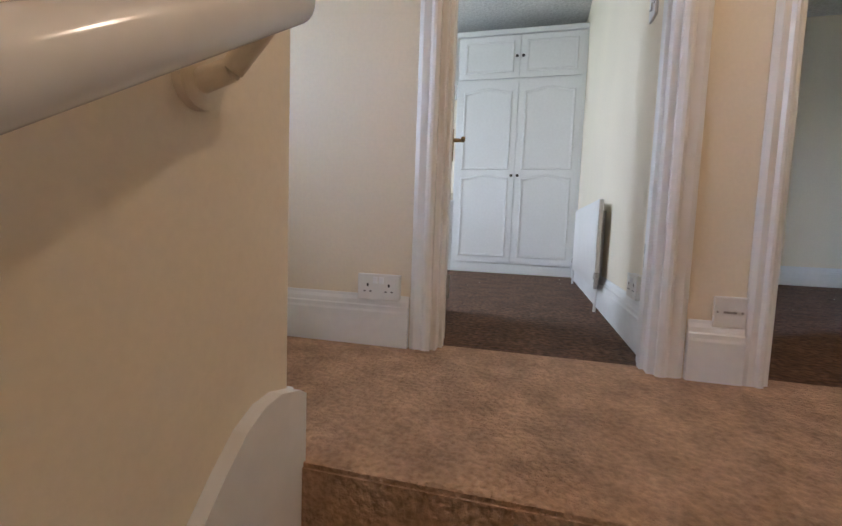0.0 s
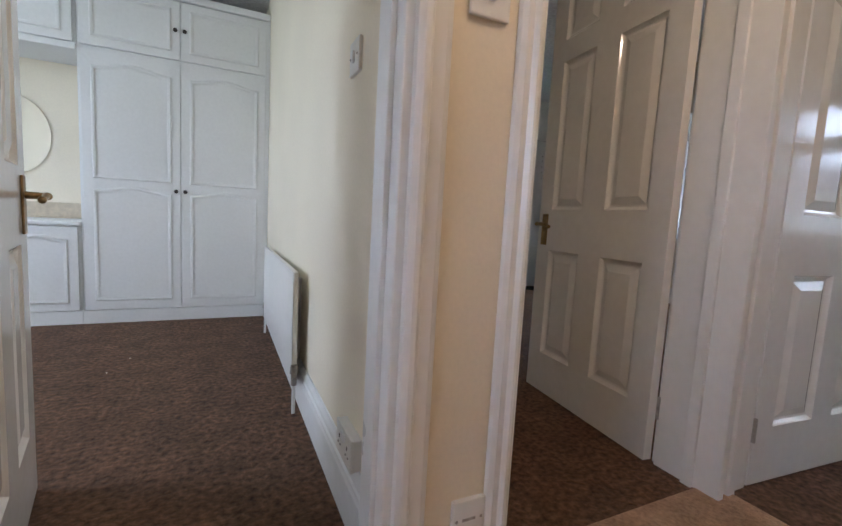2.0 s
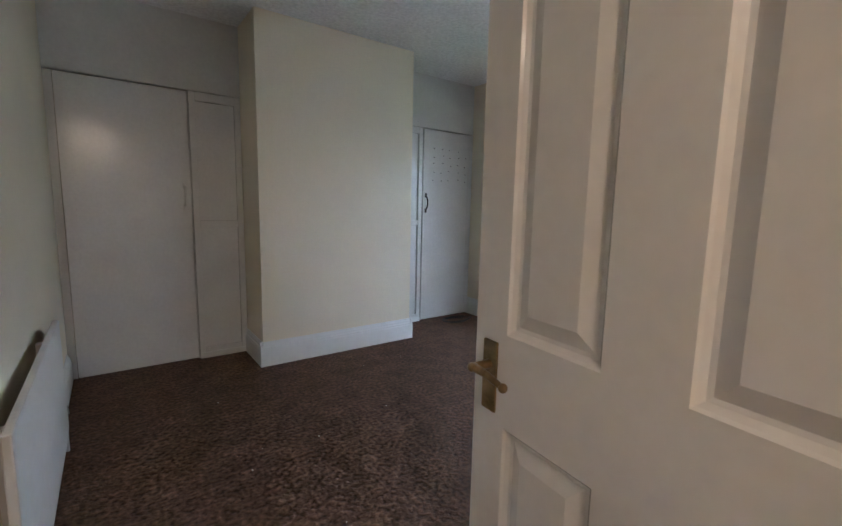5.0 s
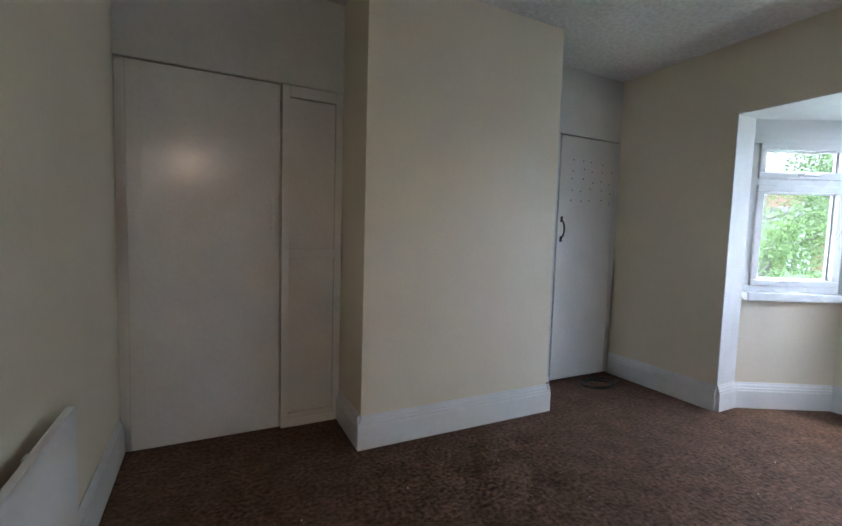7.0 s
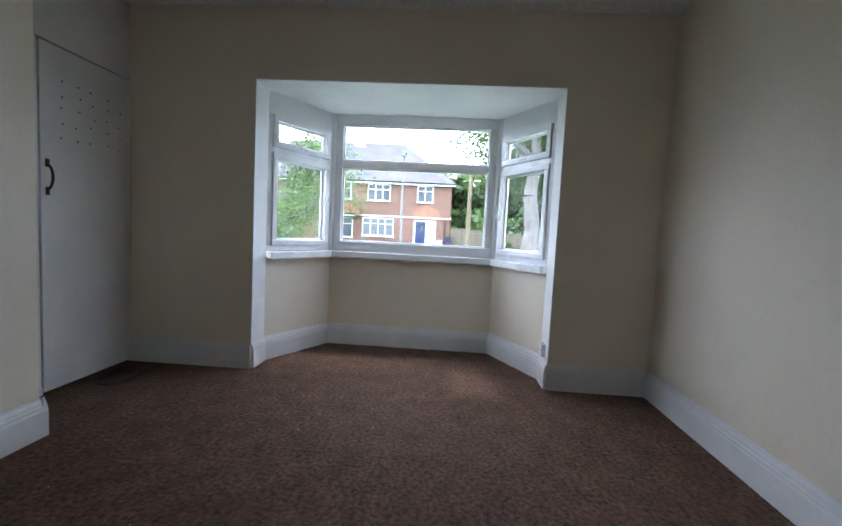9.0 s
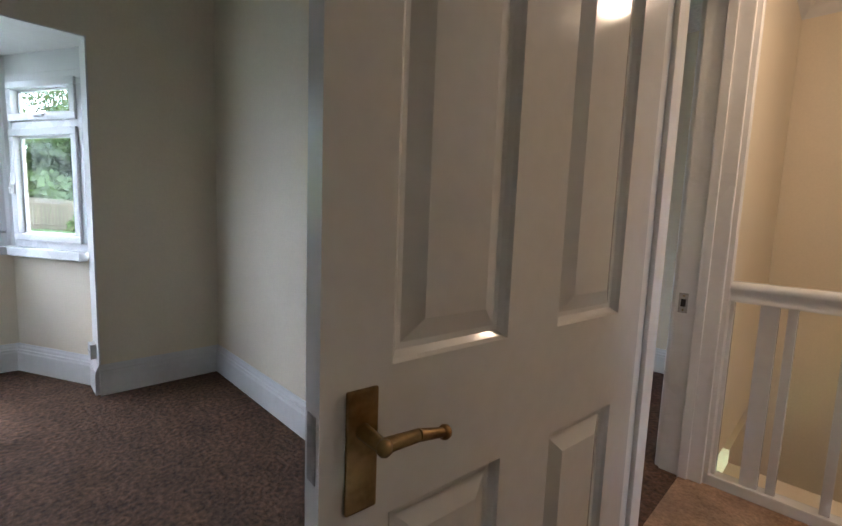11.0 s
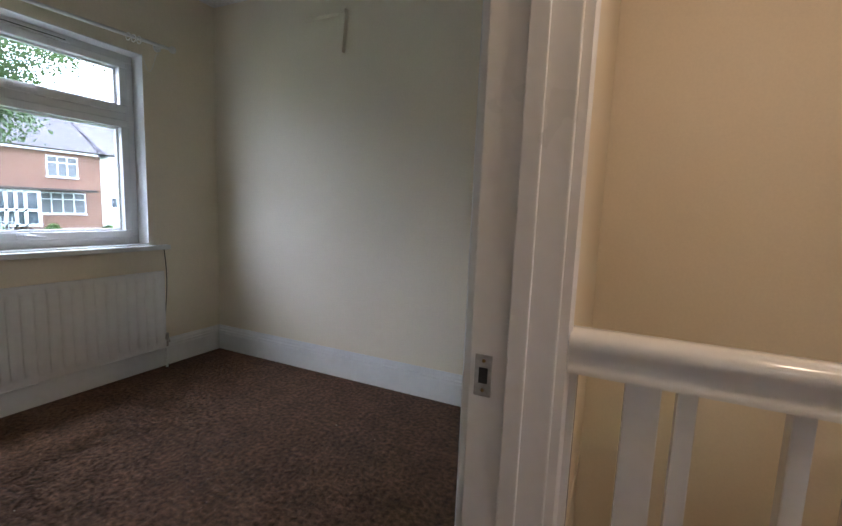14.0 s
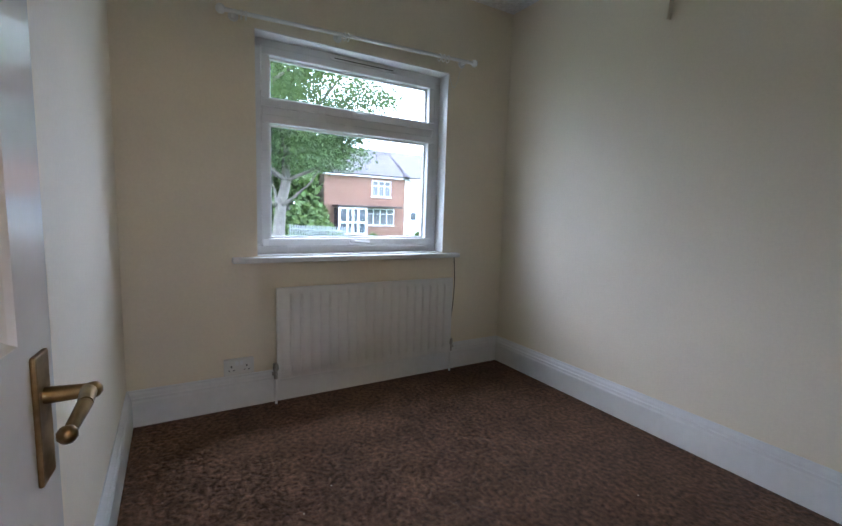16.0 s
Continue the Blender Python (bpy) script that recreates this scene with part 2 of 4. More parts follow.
def sweep(bm, profile, p0, p1, out, up):
    """A moulding: the profile's first number goes along out, its second along up, swept from p0 to p1."""
    p0, p1, out, up = Vector(p0), Vector(p1), Vector(out), Vector(up)
    rows = [[bm.verts.new(p + out * a + up * b) for a, b in profile] for p in (p0, p1)]
    n = len(profile)
    for i in range(n):
        bm.faces.new((rows[0][i], rows[1][i], rows[1][(i + 1) % n], rows[0][(i + 1) % n]))
    bm.faces.new(rows[0])
    bm.faces.new(rows[1][::-1])
    return bm


def skirting(*runs):
    for p0, p1, out in runs:
        bm = sweep(bmn(), SKIRT, (*p0, 0), (*p1, 0), (*out, 0), (0, 0, 1))
        single("baseboard", bm, M_SKIRT, "white gloss moulded skirting board along the wall", kind="structure")


# ---- the shell of the house ----
H = 2.40
XF = 3.46
YS = -2.22
XL = -0.95
WB = 0.215
wall("wall_landing", "x", -3.4, 0.889, 0.0, 0.135, 0, H, [(-0.885, -0.21, 0, 2.0), (0.048, 0.8885, 0, 2.0)], M_LWALL, "cream painted wall with two bedroom doorways")
wall("wall_bedroom_side", "x", 1.051, 3.46, 0.033, WB, 0, H, [], M_WALL, "cream wall between the front bedroom and the small bedroom")
wall("wall_between_bedrooms", "y", 0.137, 4.4, -0.19, 0.04, 0, H, [], M_WALL, "cream wall between the two bedrooms")
wall("wall_small_bedroom_door", "y", YS, WB, 0.89, 1.05, 0, H, [(-0.85, 0.035, 0, 2.0)], M_LWALL, "cream wall with the small bedroom doorway")
wall("wall_side", "x", -2.2, 3.46, YS - 0.28, YS, -2.7, H, [(-0.80, -0.20, 0.13, 1.04)], M_LWALL, "cream stairwell wall with a small window")
wall("wall_small_bedroom_outer", "x", 1.051, 3.459, YS, YS + 0.008, 0, H, [], M_WALL, "cream painted outer wall of the small bedroom")
wall("wall_front", "y", YS - 0.28, 4.4, XF, XF + 0.20, -2.7, H + 0.3,
     [(-1.71, -0.557, 0.80, 1.93), (0.86, 2.87, -0.05, 1.95)], M_WALL, "cream front wall with a window and a bay")
wall("wall_party", "x", -3.4, 3.46, 4.25, 4.4, 0, H, [], M_WALL, "cream party wall at the back of the alcoves")
wall("wall_rear", "y", -0.0, 4.4, -3.5, -3.4, 0, H, [(0.95, 2.05, 0.80, 2.10)], M_WALL, "cream rear bedroom wall with an opening for the unseen window")
wall("wall_stair", "y", YS + 0.001, -0.74, XL - 0.10, XL, -2.7, H, [], M_LWALL, "cream wall beside the stairs")
# the opening is added, out of view, to let sky light onto the landing
wall("wall_landing_end", "y", -1.5, -0.001, -2.3, -2.2, 0, H, [(-1.25, -0.3, 0.8, 1.95)], M_LWALL, "cream end wall of the landing")
wall("wall_landing_back", "x", -2.2, -1.051, -1.6, -1.5, 0, H, [], M_LWALL, "cream wall at the back of the landing")
slab("wall_over_front_door", (0.041, 0.136, 2.0), (0.889, WB, H), M_WALL, "cream wall above the front bedroom door")
slab("ceiling", (-3.5, YS - 0.28, H), (XF + 0.2, 4.4, H + 0.12), M_CEIL, "white stippled ceiling")
slab("floor_rear_bedroom", (-3.4, 0.135, -0.1), (-0.19, 4.25, 0.0), M_BROWN, "worn dark brown carpet in the rear bedroom")
slab("floor_front_bedroom", (0.04, WB + 0.001, -0.1), (XF, 4.25, 0.0), M_BROWN, "worn dark brown carpet in the front bedroom")
slab("floor_small_bedroom", (1.05, YS, -0.1), (XF, 0.033, 0.0), M_BROWN, "worn dark brown carpet in the small bedroom")
slab("floor_rear_threshold", (-0.885, 0.07, -0.1), (-0.21, 0.135, 0.0), M_BROWN, "dark brown carpet in the doorway")
slab("floor_front_threshold", (0.048, 0.07, -0.1), (0.8885, WB + 0.001, 0.0), M_BROWN, "dark brown carpet in the doorway")
slab("floor_small_threshold", (0.97, -0.85, -0.1), (1.05, 0.035, 0.0), M_BROWN, "dark brown carpet in the doorway")
bm = bmn()
box(bm, (-2.2, -0.725, -0.16), (0.89, 0.0, 0.004))
box(bm, (-2.2, -1.5, -0.16), (-1.05, -0.725, 0.004))
box(bm, (-0.885, 0.0, -0.16), (-0.21, 0.07, 0.004))
box(bm, (0.048, 0.0, -0.16), (0.8885, 0.07, 0.004))
box(bm, (0.89, -0.85, -0.16), (0.97, 0.035, 0.004))
box(bm, (-0.165, -0.92, -0.16), (0.89, -0.725, 0.004))
single("floor_landing", bm, M_TAN, "worn tan carpet on the landing", kind="structure")

# bay: floor, roof, canted walls below the sill
BAY = [(XF + 0.20, 0.86), (4.24, 1.17), (4.24, 2.56), (XF + 0.20, 2.87)]
for nm, z0, z1, mt, lb in (("floor_bay", -0.1, 0.0, M_BROWN, "dark brown carpet in the bay"), ("ceiling_bay", 1.944, 2.07, M_SKIRT, "white painted bay ceiling")):
    bm = bmn()
    lead = 0.004 if z0 > 1 else 0.0
    pts = [(XF + lead, 0.86), *[(x + 0.09 * (i in (1, 2)), y) for i, (x, y) in enumerate(BAY)], (XF + lead, 2.87)]
    plate(bm, pts, z0, z1)
    single(nm, bm, mt, lb, kind="structure")


def along(p0, p1, z=0.0):
    """Local x from p0 to p1, local y to the left of it."""
    d = Vector((p1[0] - p0[0], p1[1] - p0[1], 0))
    return Matrix.Translation((p0[0], p0[1], z)) @ Matrix.Rotation(math.atan2(d.y, d.x), 4, "Z"), d.length


for i in range(3):
    # seen from inside, local y points outwards
    m, ln = along(BAY[i + 1], BAY[i])
    bm = box(bmn(), (-0.02, 0, -0.1), (ln + 0.02, 0.09, 0.765))
    single("wall_bay_%d" % (i + 1), bm, M_WALL, "cream wall below the bay window", kind="structure", m=m)
    a, b = Vector(BAY[i]), Vector(BAY[i + 1])
    inn = Vector((-(b - a).y, (b - a).x)).normalized()
    skirting((BAY[i], BAY[i + 1], inn))
skirting(((XF, 0.86), (XF + 0.2, 0.86), (0, 1)), ((XF + 0.2, 2.87), (XF, 2.87), (0, -1)))
skirting(((-2.2, 0), (-0.957, 0), (0, -1)), ((-0.138, 0), (0.0, 0), (0, -1)),
         ((XF, WB), (XF, 0.86), (-1, 0)), ((XF, 2.87), (XF, 3.74), (-1, 0)), ((0.96, WB), (XF - 0.022, WB), (0, 1)),
         ((0.04, WB + 0.07), (0.04, 3.74), (1, 0)), ((XF, YS), (XF, 0.033), (-1, 0)), ((1.05, YS + 0.008), (XF, YS + 0.008), (0, 1)),
         ((1.15, 0.033), (XF, 0.033), (0, -1)), ((-0.19, 0.2), (-0.19, 2.75), (-1, 0)),
         ((1.05, YS), (1.05, -0.93), (1, 0)), ((-2.2, -1.5), (-2.2, 0), (1, 0)))

# chimney breast with its own skirting
slab("chimney_breast", (1.136, 3.33, 0), (2.394, 4.25, H), M_WALL, "cream painted chimney breast")
skirting(((1.114, 3.33), (2.416, 3.33), (0, -1)), ((1.136, 3.31), (1.136, 3.74), (-1, 0)), ((2.394, 3.31), (2.394, 3.74), (1, 0)))


# ---- door frames and doors ----
def doorframe(name, axis, a0, a1, t0, t1, faces, material=M_FRAME, narrow=1.0):
    """Lining, stops and architraves. faces: list of (t, sign, left_on, right_on)."""
    par = thing(name, "white gloss painted door frame with moulded architrave", "door frame", kind="structure")

    def p(u, t, z):
        return (u, t, z) if axis == "x" else (t, u, z)

    prof = [(q, w * narrow) for q, w in ARCH]

    def bx(u0, u1, v0, v1, z0, z1, nm, bev=0.003):
        part(nm, box(bmn(), p(u0, v0, z0), p(u1, v1, z1), bev), material, par)

    bx(a0 - 0.004, a0 + 0.022, t0 - 0.002, t1 + 0.002, 0.0, 2.0, "jamb")
    bx(a1 - 0.022, a1 + 0.004, t0 - 0.002, t1 + 0.002, 0.0, 2.0, "jamb")
    bx(a0 + 0.022, a1 - 0.022, t0 - 0.002, t1 + 0.002, 1.975, 2.004, "head")
    mid = (t0 + t1) / 2 - 0.01
    bx(a0 + 0.022, a0 + 0.034, mid - 0.02, mid + 0.015, 0, 1.975, "stop", 0.002)
    bx(a1 - 0.034, a1 - 0.022, mid - 0.02, mid + 0.015, 0, 1.975, "stop", 0.002)
    for t, sgn, le, ri in faces:
        o = Vector(p(0, sgn, 0))
        ux = Vector(p(1, 0, 0))
        if le:
            part("architrave", sweep(bmn(), prof, p(a0 + 0.004, t, 0), p(a0 + 0.004, t, 2.06), o, -ux), material, par)
        if ri:
            part("architrave", sweep(bmn(), prof, p(a1 - 0.004, t, 0), p(a1 - 0.004, t, 2.06), o, ux), material, par)
        part("architrave", sweep(bmn(), prof, p(a0 - 0.06, t, 1.99), p(a1 + 0.06, t, 1.99), o, (0, 0, 1)), material, par)
    return par


doorframe("door_frame", "x", -0.885, -0.21, 0, 0.135, [(-0.001, -1, 1, 1), (0.136, 1, 1, 0)])
doorframe("door_frame", "x", 0.048, 0.905, 0, WB + 0.001, [(-0.001, -1, 1, 0), (WB + 0.002, 1, 0, 1)], narrow=0.72)
fr = doorframe("door_frame", "y", -0.85, 0.035, 0.89, 1.05, [(0.889, -1, 1, 0), (1.051, 1, 1, 0)])
bm = box(bmn(), (1.005, -0.8295, 0.715), (1.040, -0.8265, 0.80), 0.001)
sp = part("strike_plate", bm, M_STEEL, fr, "worn steel strike plate")
bm = box(bmn(), (1.013, -0.828, 0.742), (1.031, -0.8255, 0.774))
part("keep", bm, M_BLACK, sp)
for z in (0.728, 0.788):
    part("screw", ball(bmn(), (1.022, -0.8265, z), 0.004, 8), M_BRASS, sp)


def lever(par, m, material=M_BRASS):
    """A lever handle on a back plate; local x towards the hinge, local y out of the door."""
    bm = box(bmn(), (-0.021, 0, -0.075), (0.021, 0.006, 0.075), 0.003)
    pl = part("back_plate", bm, material, par, "worn brass back plate", m=m)
    bm = tube(bmn(), (0, 0.004, 0.025), (0, 0.05, 0.025), 0.010, 0.008)
    tube(bm, (0, 0.046, 0.025), (0.045, 0.052, 0.027), 0.009, 0.0075)
    tube(bm, (0.045, 0.052, 0.027), (0.088, 0.048, 0.016), 0.0075, 0.006)
    ball(bm, (0.09, 0.047, 0.015), 0.0095)
    ball(bm, (0, 0.05, 0.025), 0.010)
    part("lever", bm, material, pl, smooth=40)


def panel_face(bm, x0, x1, z0, z1, y, s):
    """A sunk moulding with a raised field, on the face at y that looks along s."""
    prof = [(0.0, 0.0), (0.004, -0.006), (0.012, -0.013), (0.020, -0.014), (0.050, -0.002)]
    loops = []
    for d, h in prof:
        loops.append([bm.verts.new((x, y + s * h, z)) for x, z in ((x0 + d, z0 + d), (x1 - d, z0 + d), (x1 - d, z1 - d), (x0 + d, z1 - d))])
    for a, b in zip(loops, loops[1:]):
        for i in range(4):
            bm.faces.new((a[i], a[(i + 1) % 4], b[(i + 1) % 4], b[i]))
    bm.faces.new(loops[-1])


def panel_door(label, m, w, handle_z=0.805, gap=0.115):
    """A six-panel door; local x from the hinge to the free edge, faces at y 0 and 0.036."""
    d = thing("panelled_door", label, "door", m)
    hgt, t, st = 1.97, 0.036, 0.095
    mid = (w - gap) / 2
    xs = [0, st, mid, w - mid, w - st, w]
    zs = [0.008, 0.20, 0.707, 0.90, 1.58, 1.68, 1.875, hgt]
    bm = bmn()
    for y, s in ((0, -1), (t, 1)):
        for i in range(5):
            for j in range(7):
                if i in (1, 3) and j in (1, 3, 5):
                    panel_face(bm, xs[i], xs[i + 1], zs[j], zs[j + 1], y, s)
                else:
                    bm.faces.new([bm.verts.new((x, y, z)) for x, z in ((xs[i], zs[j]), (xs[i + 1], zs[j]), (xs[i + 1], zs[j + 1]), (xs[i], zs[j + 1]))])
    for a, b in (((0, zs[0]), (w, zs[0])), ((w, zs[0]), (w, hgt)), ((w, hgt), (0, hgt)), ((0, hgt), (0, zs[0]))):
        bm.faces.new([bm.verts.new(q) for q in ((a[0], 0, a[1]), (b[0], 0, b[1]), (b[0], t, b[1]), (a[0], t, a[1]))])
    bmesh.ops.remove_doubles(bm, verts=bm.verts, dist=1e-5)
    part("leaf", bm, M_GLOSS, d)
    lever(d, Matrix.Translation((w - 0.052, t, handle_z)) @ Matrix.Rotation(radians(0), 4, "Z") @ Matrix.Diagonal((-1, 1, 1, 1)))
    lever(d, Matrix.Translation((w - 0.052, 0, handle_z)) @ Matrix.Rotation(radians(180), 4, "Z"))
    part("latch_plate", box(bmn(), (w - 0.001, 0.008, handle_z - 0.03), (w + 0.0015, 0.028, handle_z + 0.05)), M_STEEL, d)
    for z in (0.2, 1.75):
        part("hinge", tube(bmn(), (-0.004, -0.004, z - 0.04), (-0.004, -0.004, z + 0.04), 0.006), M_STEEL, d)
    return d



# plaster coving round the stairwell ceiling
COVE = [(0, 0), (0.075, 0), (0.062, -0.012), (0.036, -0.032), (0.014, -0.06), (0, -0.08)]
for p0, p1, out in (((XL, YS), (0.89, YS), (0, 1)), ((0.89, YS), (0.89, 0.0), (-1, 0)), ((XL, YS), (XL, -0.74), (1, 0))):
    single("coving", sweep(bmn(), COVE, (*p0, H - 0.001), (*p1, H - 0.001), (*out, 0), (0, 0, 1)), M_SKIRT, "white plaster coving along the ceiling", kind="structure")

panel_door("white six-panel door open into the rear bedroom", pose(-0.862, 0.145, 0, 0, 0, 101), 0.63)
panel_door("white six-panel door open into the front bedroom", pose(0.892, 0.236, 0, 0, 0, 84), 0.745, gap=0.13)
panel_door("glossy white six-panel door open into the small bedroom", pose(1.056, 0.010, 0, 0, 0, -4.3), 0.735)


# ---- windows ----
def bar(par, nm, a, b, bev=0.006, material=M_UPVC):
    return part(nm, box(bmn(), a, b, bev), material, par)


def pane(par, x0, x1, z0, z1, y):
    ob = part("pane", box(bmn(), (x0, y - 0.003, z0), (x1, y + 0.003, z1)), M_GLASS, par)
    # no pane shadow, so direct daylight enters past the dimming tint
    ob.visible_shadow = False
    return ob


def ring(par, x0, x1, z0, z1, y0, y1, w, nm):
    """Four bars round an opening; returns the clear opening."""
    bar(par, nm, (x0, y0, z0), (x1, y1, z0 + w))
    bar(par, nm, (x0, y0, z1 - w), (x1, y1, z1))
    bar(par, nm, (x0, y0, z0 + w), (x0 + w, y1, z1 - w))
    bar(par, nm, (x1 - w, y0, z0 + w), (x1, y1, z1 - w))
    return x0 + w, x1 - w, z0 + w, z1 - w


def catch(par, x, y, z, upright=False):
    h = bmn()
    if upright:
        box(h, (x - 0.012, y - 0.016, z - 0.03), (x + 0.012, y, z + 0.03), 0.004)
        tube(h, (x, y - 0.018, z + 0.01), (x + 0.035, y - 0.03, z + 0.095), 0.008, 0.006)
    else:
        box(h, (x - 0.035, y - 0.014, z - 0.01), (x + 0.03, y, z + 0.01), 0.004)
        tube(h, (x - 0.01, y - 0.018, z), (x + 0.08, y - 0.028, z - 0.006), 0.008, 0.006)
    part("window_handle", h, M_UPVC, par, "white handle with a dark key hole", smooth=40)


def upvc(name, label, m, w, h, zt, top_sash, low_sash, vent=False, fw=0.05, upright=None):
    """A window with a top light above the transom at zt. Local x along the wall, y outwards, z up."""
    win = thing(name, label, "window", m, kind="structure")
    x0, x1, z0, z1 = ring(win, 0, w, 0, h, 0, 0.07, fw, "window_frame")
    bar(win, "transom", (x0, 0.002, zt - 0.028), (x1, 0.068, zt + 0.028))
    for a, b, sash, nm in ((zt + 0.028, z1, top_sash, "top_light"), (z0, zt - 0.028, low_sash, "casement")):
        c = (x0, x1, a, b)
        if sash:
            c = ring(win, x0 - 0.008, x1 + 0.008, a - 0.008, b + 0.008, -0.014, 0.05, 0.044, nm)
        ring(win, c[0], c[1], c[2], c[3], 0.02, 0.045, 0.012, "glazing_bead")
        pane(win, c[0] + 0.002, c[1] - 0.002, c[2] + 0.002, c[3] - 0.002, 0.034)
        if sash and nm == "top_light":
            catch(win, w / 2, -0.014, a + 0.018)
    if low_sash:
        if upright is None:
            catch(win, w / 2, -0.014, z0 + 0.018)
        else:
            catch(win, upright, -0.014, (z0 + zt) * 0.45, True)
    if vent:
        v = part("trickle_vent", box(bmn(), (w * 0.36, -0.012, z1 + 0.01), (w * 0.72, 0.0, z1 + 0.03), 0.003), M_UPVC, win)
        part("slot", box(bmn(), (w * 0.38, -0.0135, z1 + 0.018), (w * 0.70, -0.011, z1 + 0.022)), M_BLACK, v)
    return win


# small bedroom: local x runs towards -y so that local y points out (+x)
m = Matrix.Translation((XF + 0.10, -0.557, 0.80)) @ Matrix.Rotation(radians(-90), 4, "Z")
upvc("window_1", "white plastic window with a top light, closed", m, 1.153, 1.13, 0.765, True, True, vent=True)
bm = box(bmn(), (XF - 0.055, -1.815, 0.768), (XF - 0.0005, -0.432, 0.797), 0.006)
box(bm, (XF, -1.709, 0.768), (XF + 0.12, -0.558, 0.8025))
single("window_sill", bm, M_SKIRT, "white painted timber window board", kind="structure")
bm = bmn()
for y0, y1, z0, z1 in ((-0.5585, -0.5535, 0.803, 1.929), (-1.7135, -1.7085, 0.803, 1.929)):
    box(bm, (XF + 0.001, y0, z0), (XF + 0.10, y1, z1))
box(bm, (XF + 0.001, -1.708, 1.925), (XF + 0.10, -0.559, 1.9325))
single("window_reveal", bm, M_SKIRT, "white painted window reveal", kind="structure")

# unseen window, added behind the stand-in daylight lamp
upvc("window_6", "unseen white plastic window added behind the rear bedroom daylight lamp", Matrix.Translation((-3.42, 0.95, 0.80)) @ Matrix.Rotation(radians(90), 4, "Z"), 1.10, 1.30, 0.90, True, True)
# unseen window, added so that daylight brightens the left landing wall
upvc("window_7", "unseen white plastic window added to let daylight onto the landing", Matrix.Translation((-2.22, -1.25, 0.80)) @ Matrix.Rotation(radians(90), 4, "Z"), 0.95, 1.15, 0.80, True, True)
# bay: three windows
for i in range(3):
    mm, ln = along(BAY[i + 1], BAY[i], 0.80)
    if i == 1:
        upvc("window_2", "wide fixed white plastic bay window with a top light", mm, ln, 1.144, 0.735, False, False, fw=0.085)
    else:
        upvc("window_%d" % (3 if i == 0 else 4), "white plastic side window of the bay with an opening top light", mm, ln, 1.03, 0.735,
             True, True, upright=(0.06 if i == 0 else ln - 0.10))
        single("window_header", box(bmn(), (0, 0.002, 1.03), (ln, 0.06, 1.1438)), M_UPVC, "white panel above the side window", kind="structure", m=mm)
    ms, ln = along(BAY[i + 1], BAY[i], 0)
    sill = single("bay_sill", box(bmn(), (-0.03 if i == 1 else 0.01, -0.05, 0.745), (ln + (0.03 if i == 1 else -0.01), 0.09, 0.80), 0.008), M_UPVC,
                  "white bay window board", kind="structure", m=ms @ Matrix.Translation((0, 0, 0.003 * (i == 1))))
for y, sg in ((0.86, 1), (2.87, -1)):
    bm = box(bmn(), (XF - 0.004, y - 0.004 * (sg > 0) - 0.002, 0.176), (XF + 0.2, y + 0.004 * (sg < 0) + 0.002, 1.949))
    single("bay_reveal", bm, M_SKIRT, "white painted bay reveal", kind="structure")
single("bay_corner_post", tube(bmn(), (4.262, 1.155, 0.80), (4.262, 1.155, 1.942), 0.045), M_UPVC, "white bay corner post", kind="structure")
single("bay_corner_post", tube(bmn(), (4.262, 2.575, 0.80), (4.262, 2.575, 1.942), 0.045), M_UPVC, "white bay corner post", kind="structure")

# stairwell window looks out to -y: local x towards -x
m = Matrix.Translation((-0.20, YS - 0.10, 0.155)) @ Matrix.Rotation(radians(180), 4, "Z")
win = thing("window_5", "small white plastic stairwell window", "window", m, kind="structure")
c = ring(win, 0, 0.60, 0, 0.885, 0, 0.07, 0.045, "window_frame")
c = ring(win, c[0] - 0.006, c[1] + 0.006, c[2] - 0.006, c[3] + 0.006, -0.014, 0.05, 0.05, "casement")
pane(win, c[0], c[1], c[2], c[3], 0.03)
catch(win, 0.57, -0.014, 0.36, True)
v = part("trickle_vent", box(bmn(), (0.06, -0.012, 0.855), (0.50, 0.0, 0.875), 0.003), M_UPVC, win)
part("slot", box(bmn(), (0.08, -0.0135, 0.862), (0.48, -0.011, 0.867)), M_BLACK, v)
bm = bmn()
box(bm, (-0.8025, YS - 0.10, 0.155), (-0.797, YS - 0.001, 1.039))
box(bm, (-0.203, YS - 0.10, 0.155), (-0.1975, YS - 0.001, 1.039))
box(bm, (-0.797, YS - 0.10, 1.0345), (-0.203, YS - 0.001, 1.042))
single("window_reveal", bm, M_SKIRT, "white painted window reveal", kind="structure")
single("window_sill", box(bmn(), (-0.88, YS - 0.12, 0.125), (-0.12, YS + 0.035, 0.153), 0.006), M_SKIRT, "white painted stairwell window board", kind="structure")


# ---- stairs, balustrade ----
st = thing("stairs", "tan carpeted stairs with a quarter turn", "stairs", kind="structure")
for i in range(4):
    z = -0.19 * (i + 1)
    y1 = -0.725 - 0.22 * i
    bm = box(bmn(), (XL, y1 - 0.24 if i < 3 else YS, z - 0.16), (-0.165, y1, z), 0.008)
    box(bm, (XL, y1 - 0.004, z - 0.05), (-0.165, y1 + 0.02, z + 0.186))
    part("step", bm, M_TAN, st)
for i in range(8):
    part("step", box(bmn(), (-0.165 + 0.22 * i, YS, -0.95 - 0.19 * i - 0.16), (-0.165 + 0.22 * i + 0.24, -1.50, -0.95 - 0.19 * i), 0.008), M_TAN, st)
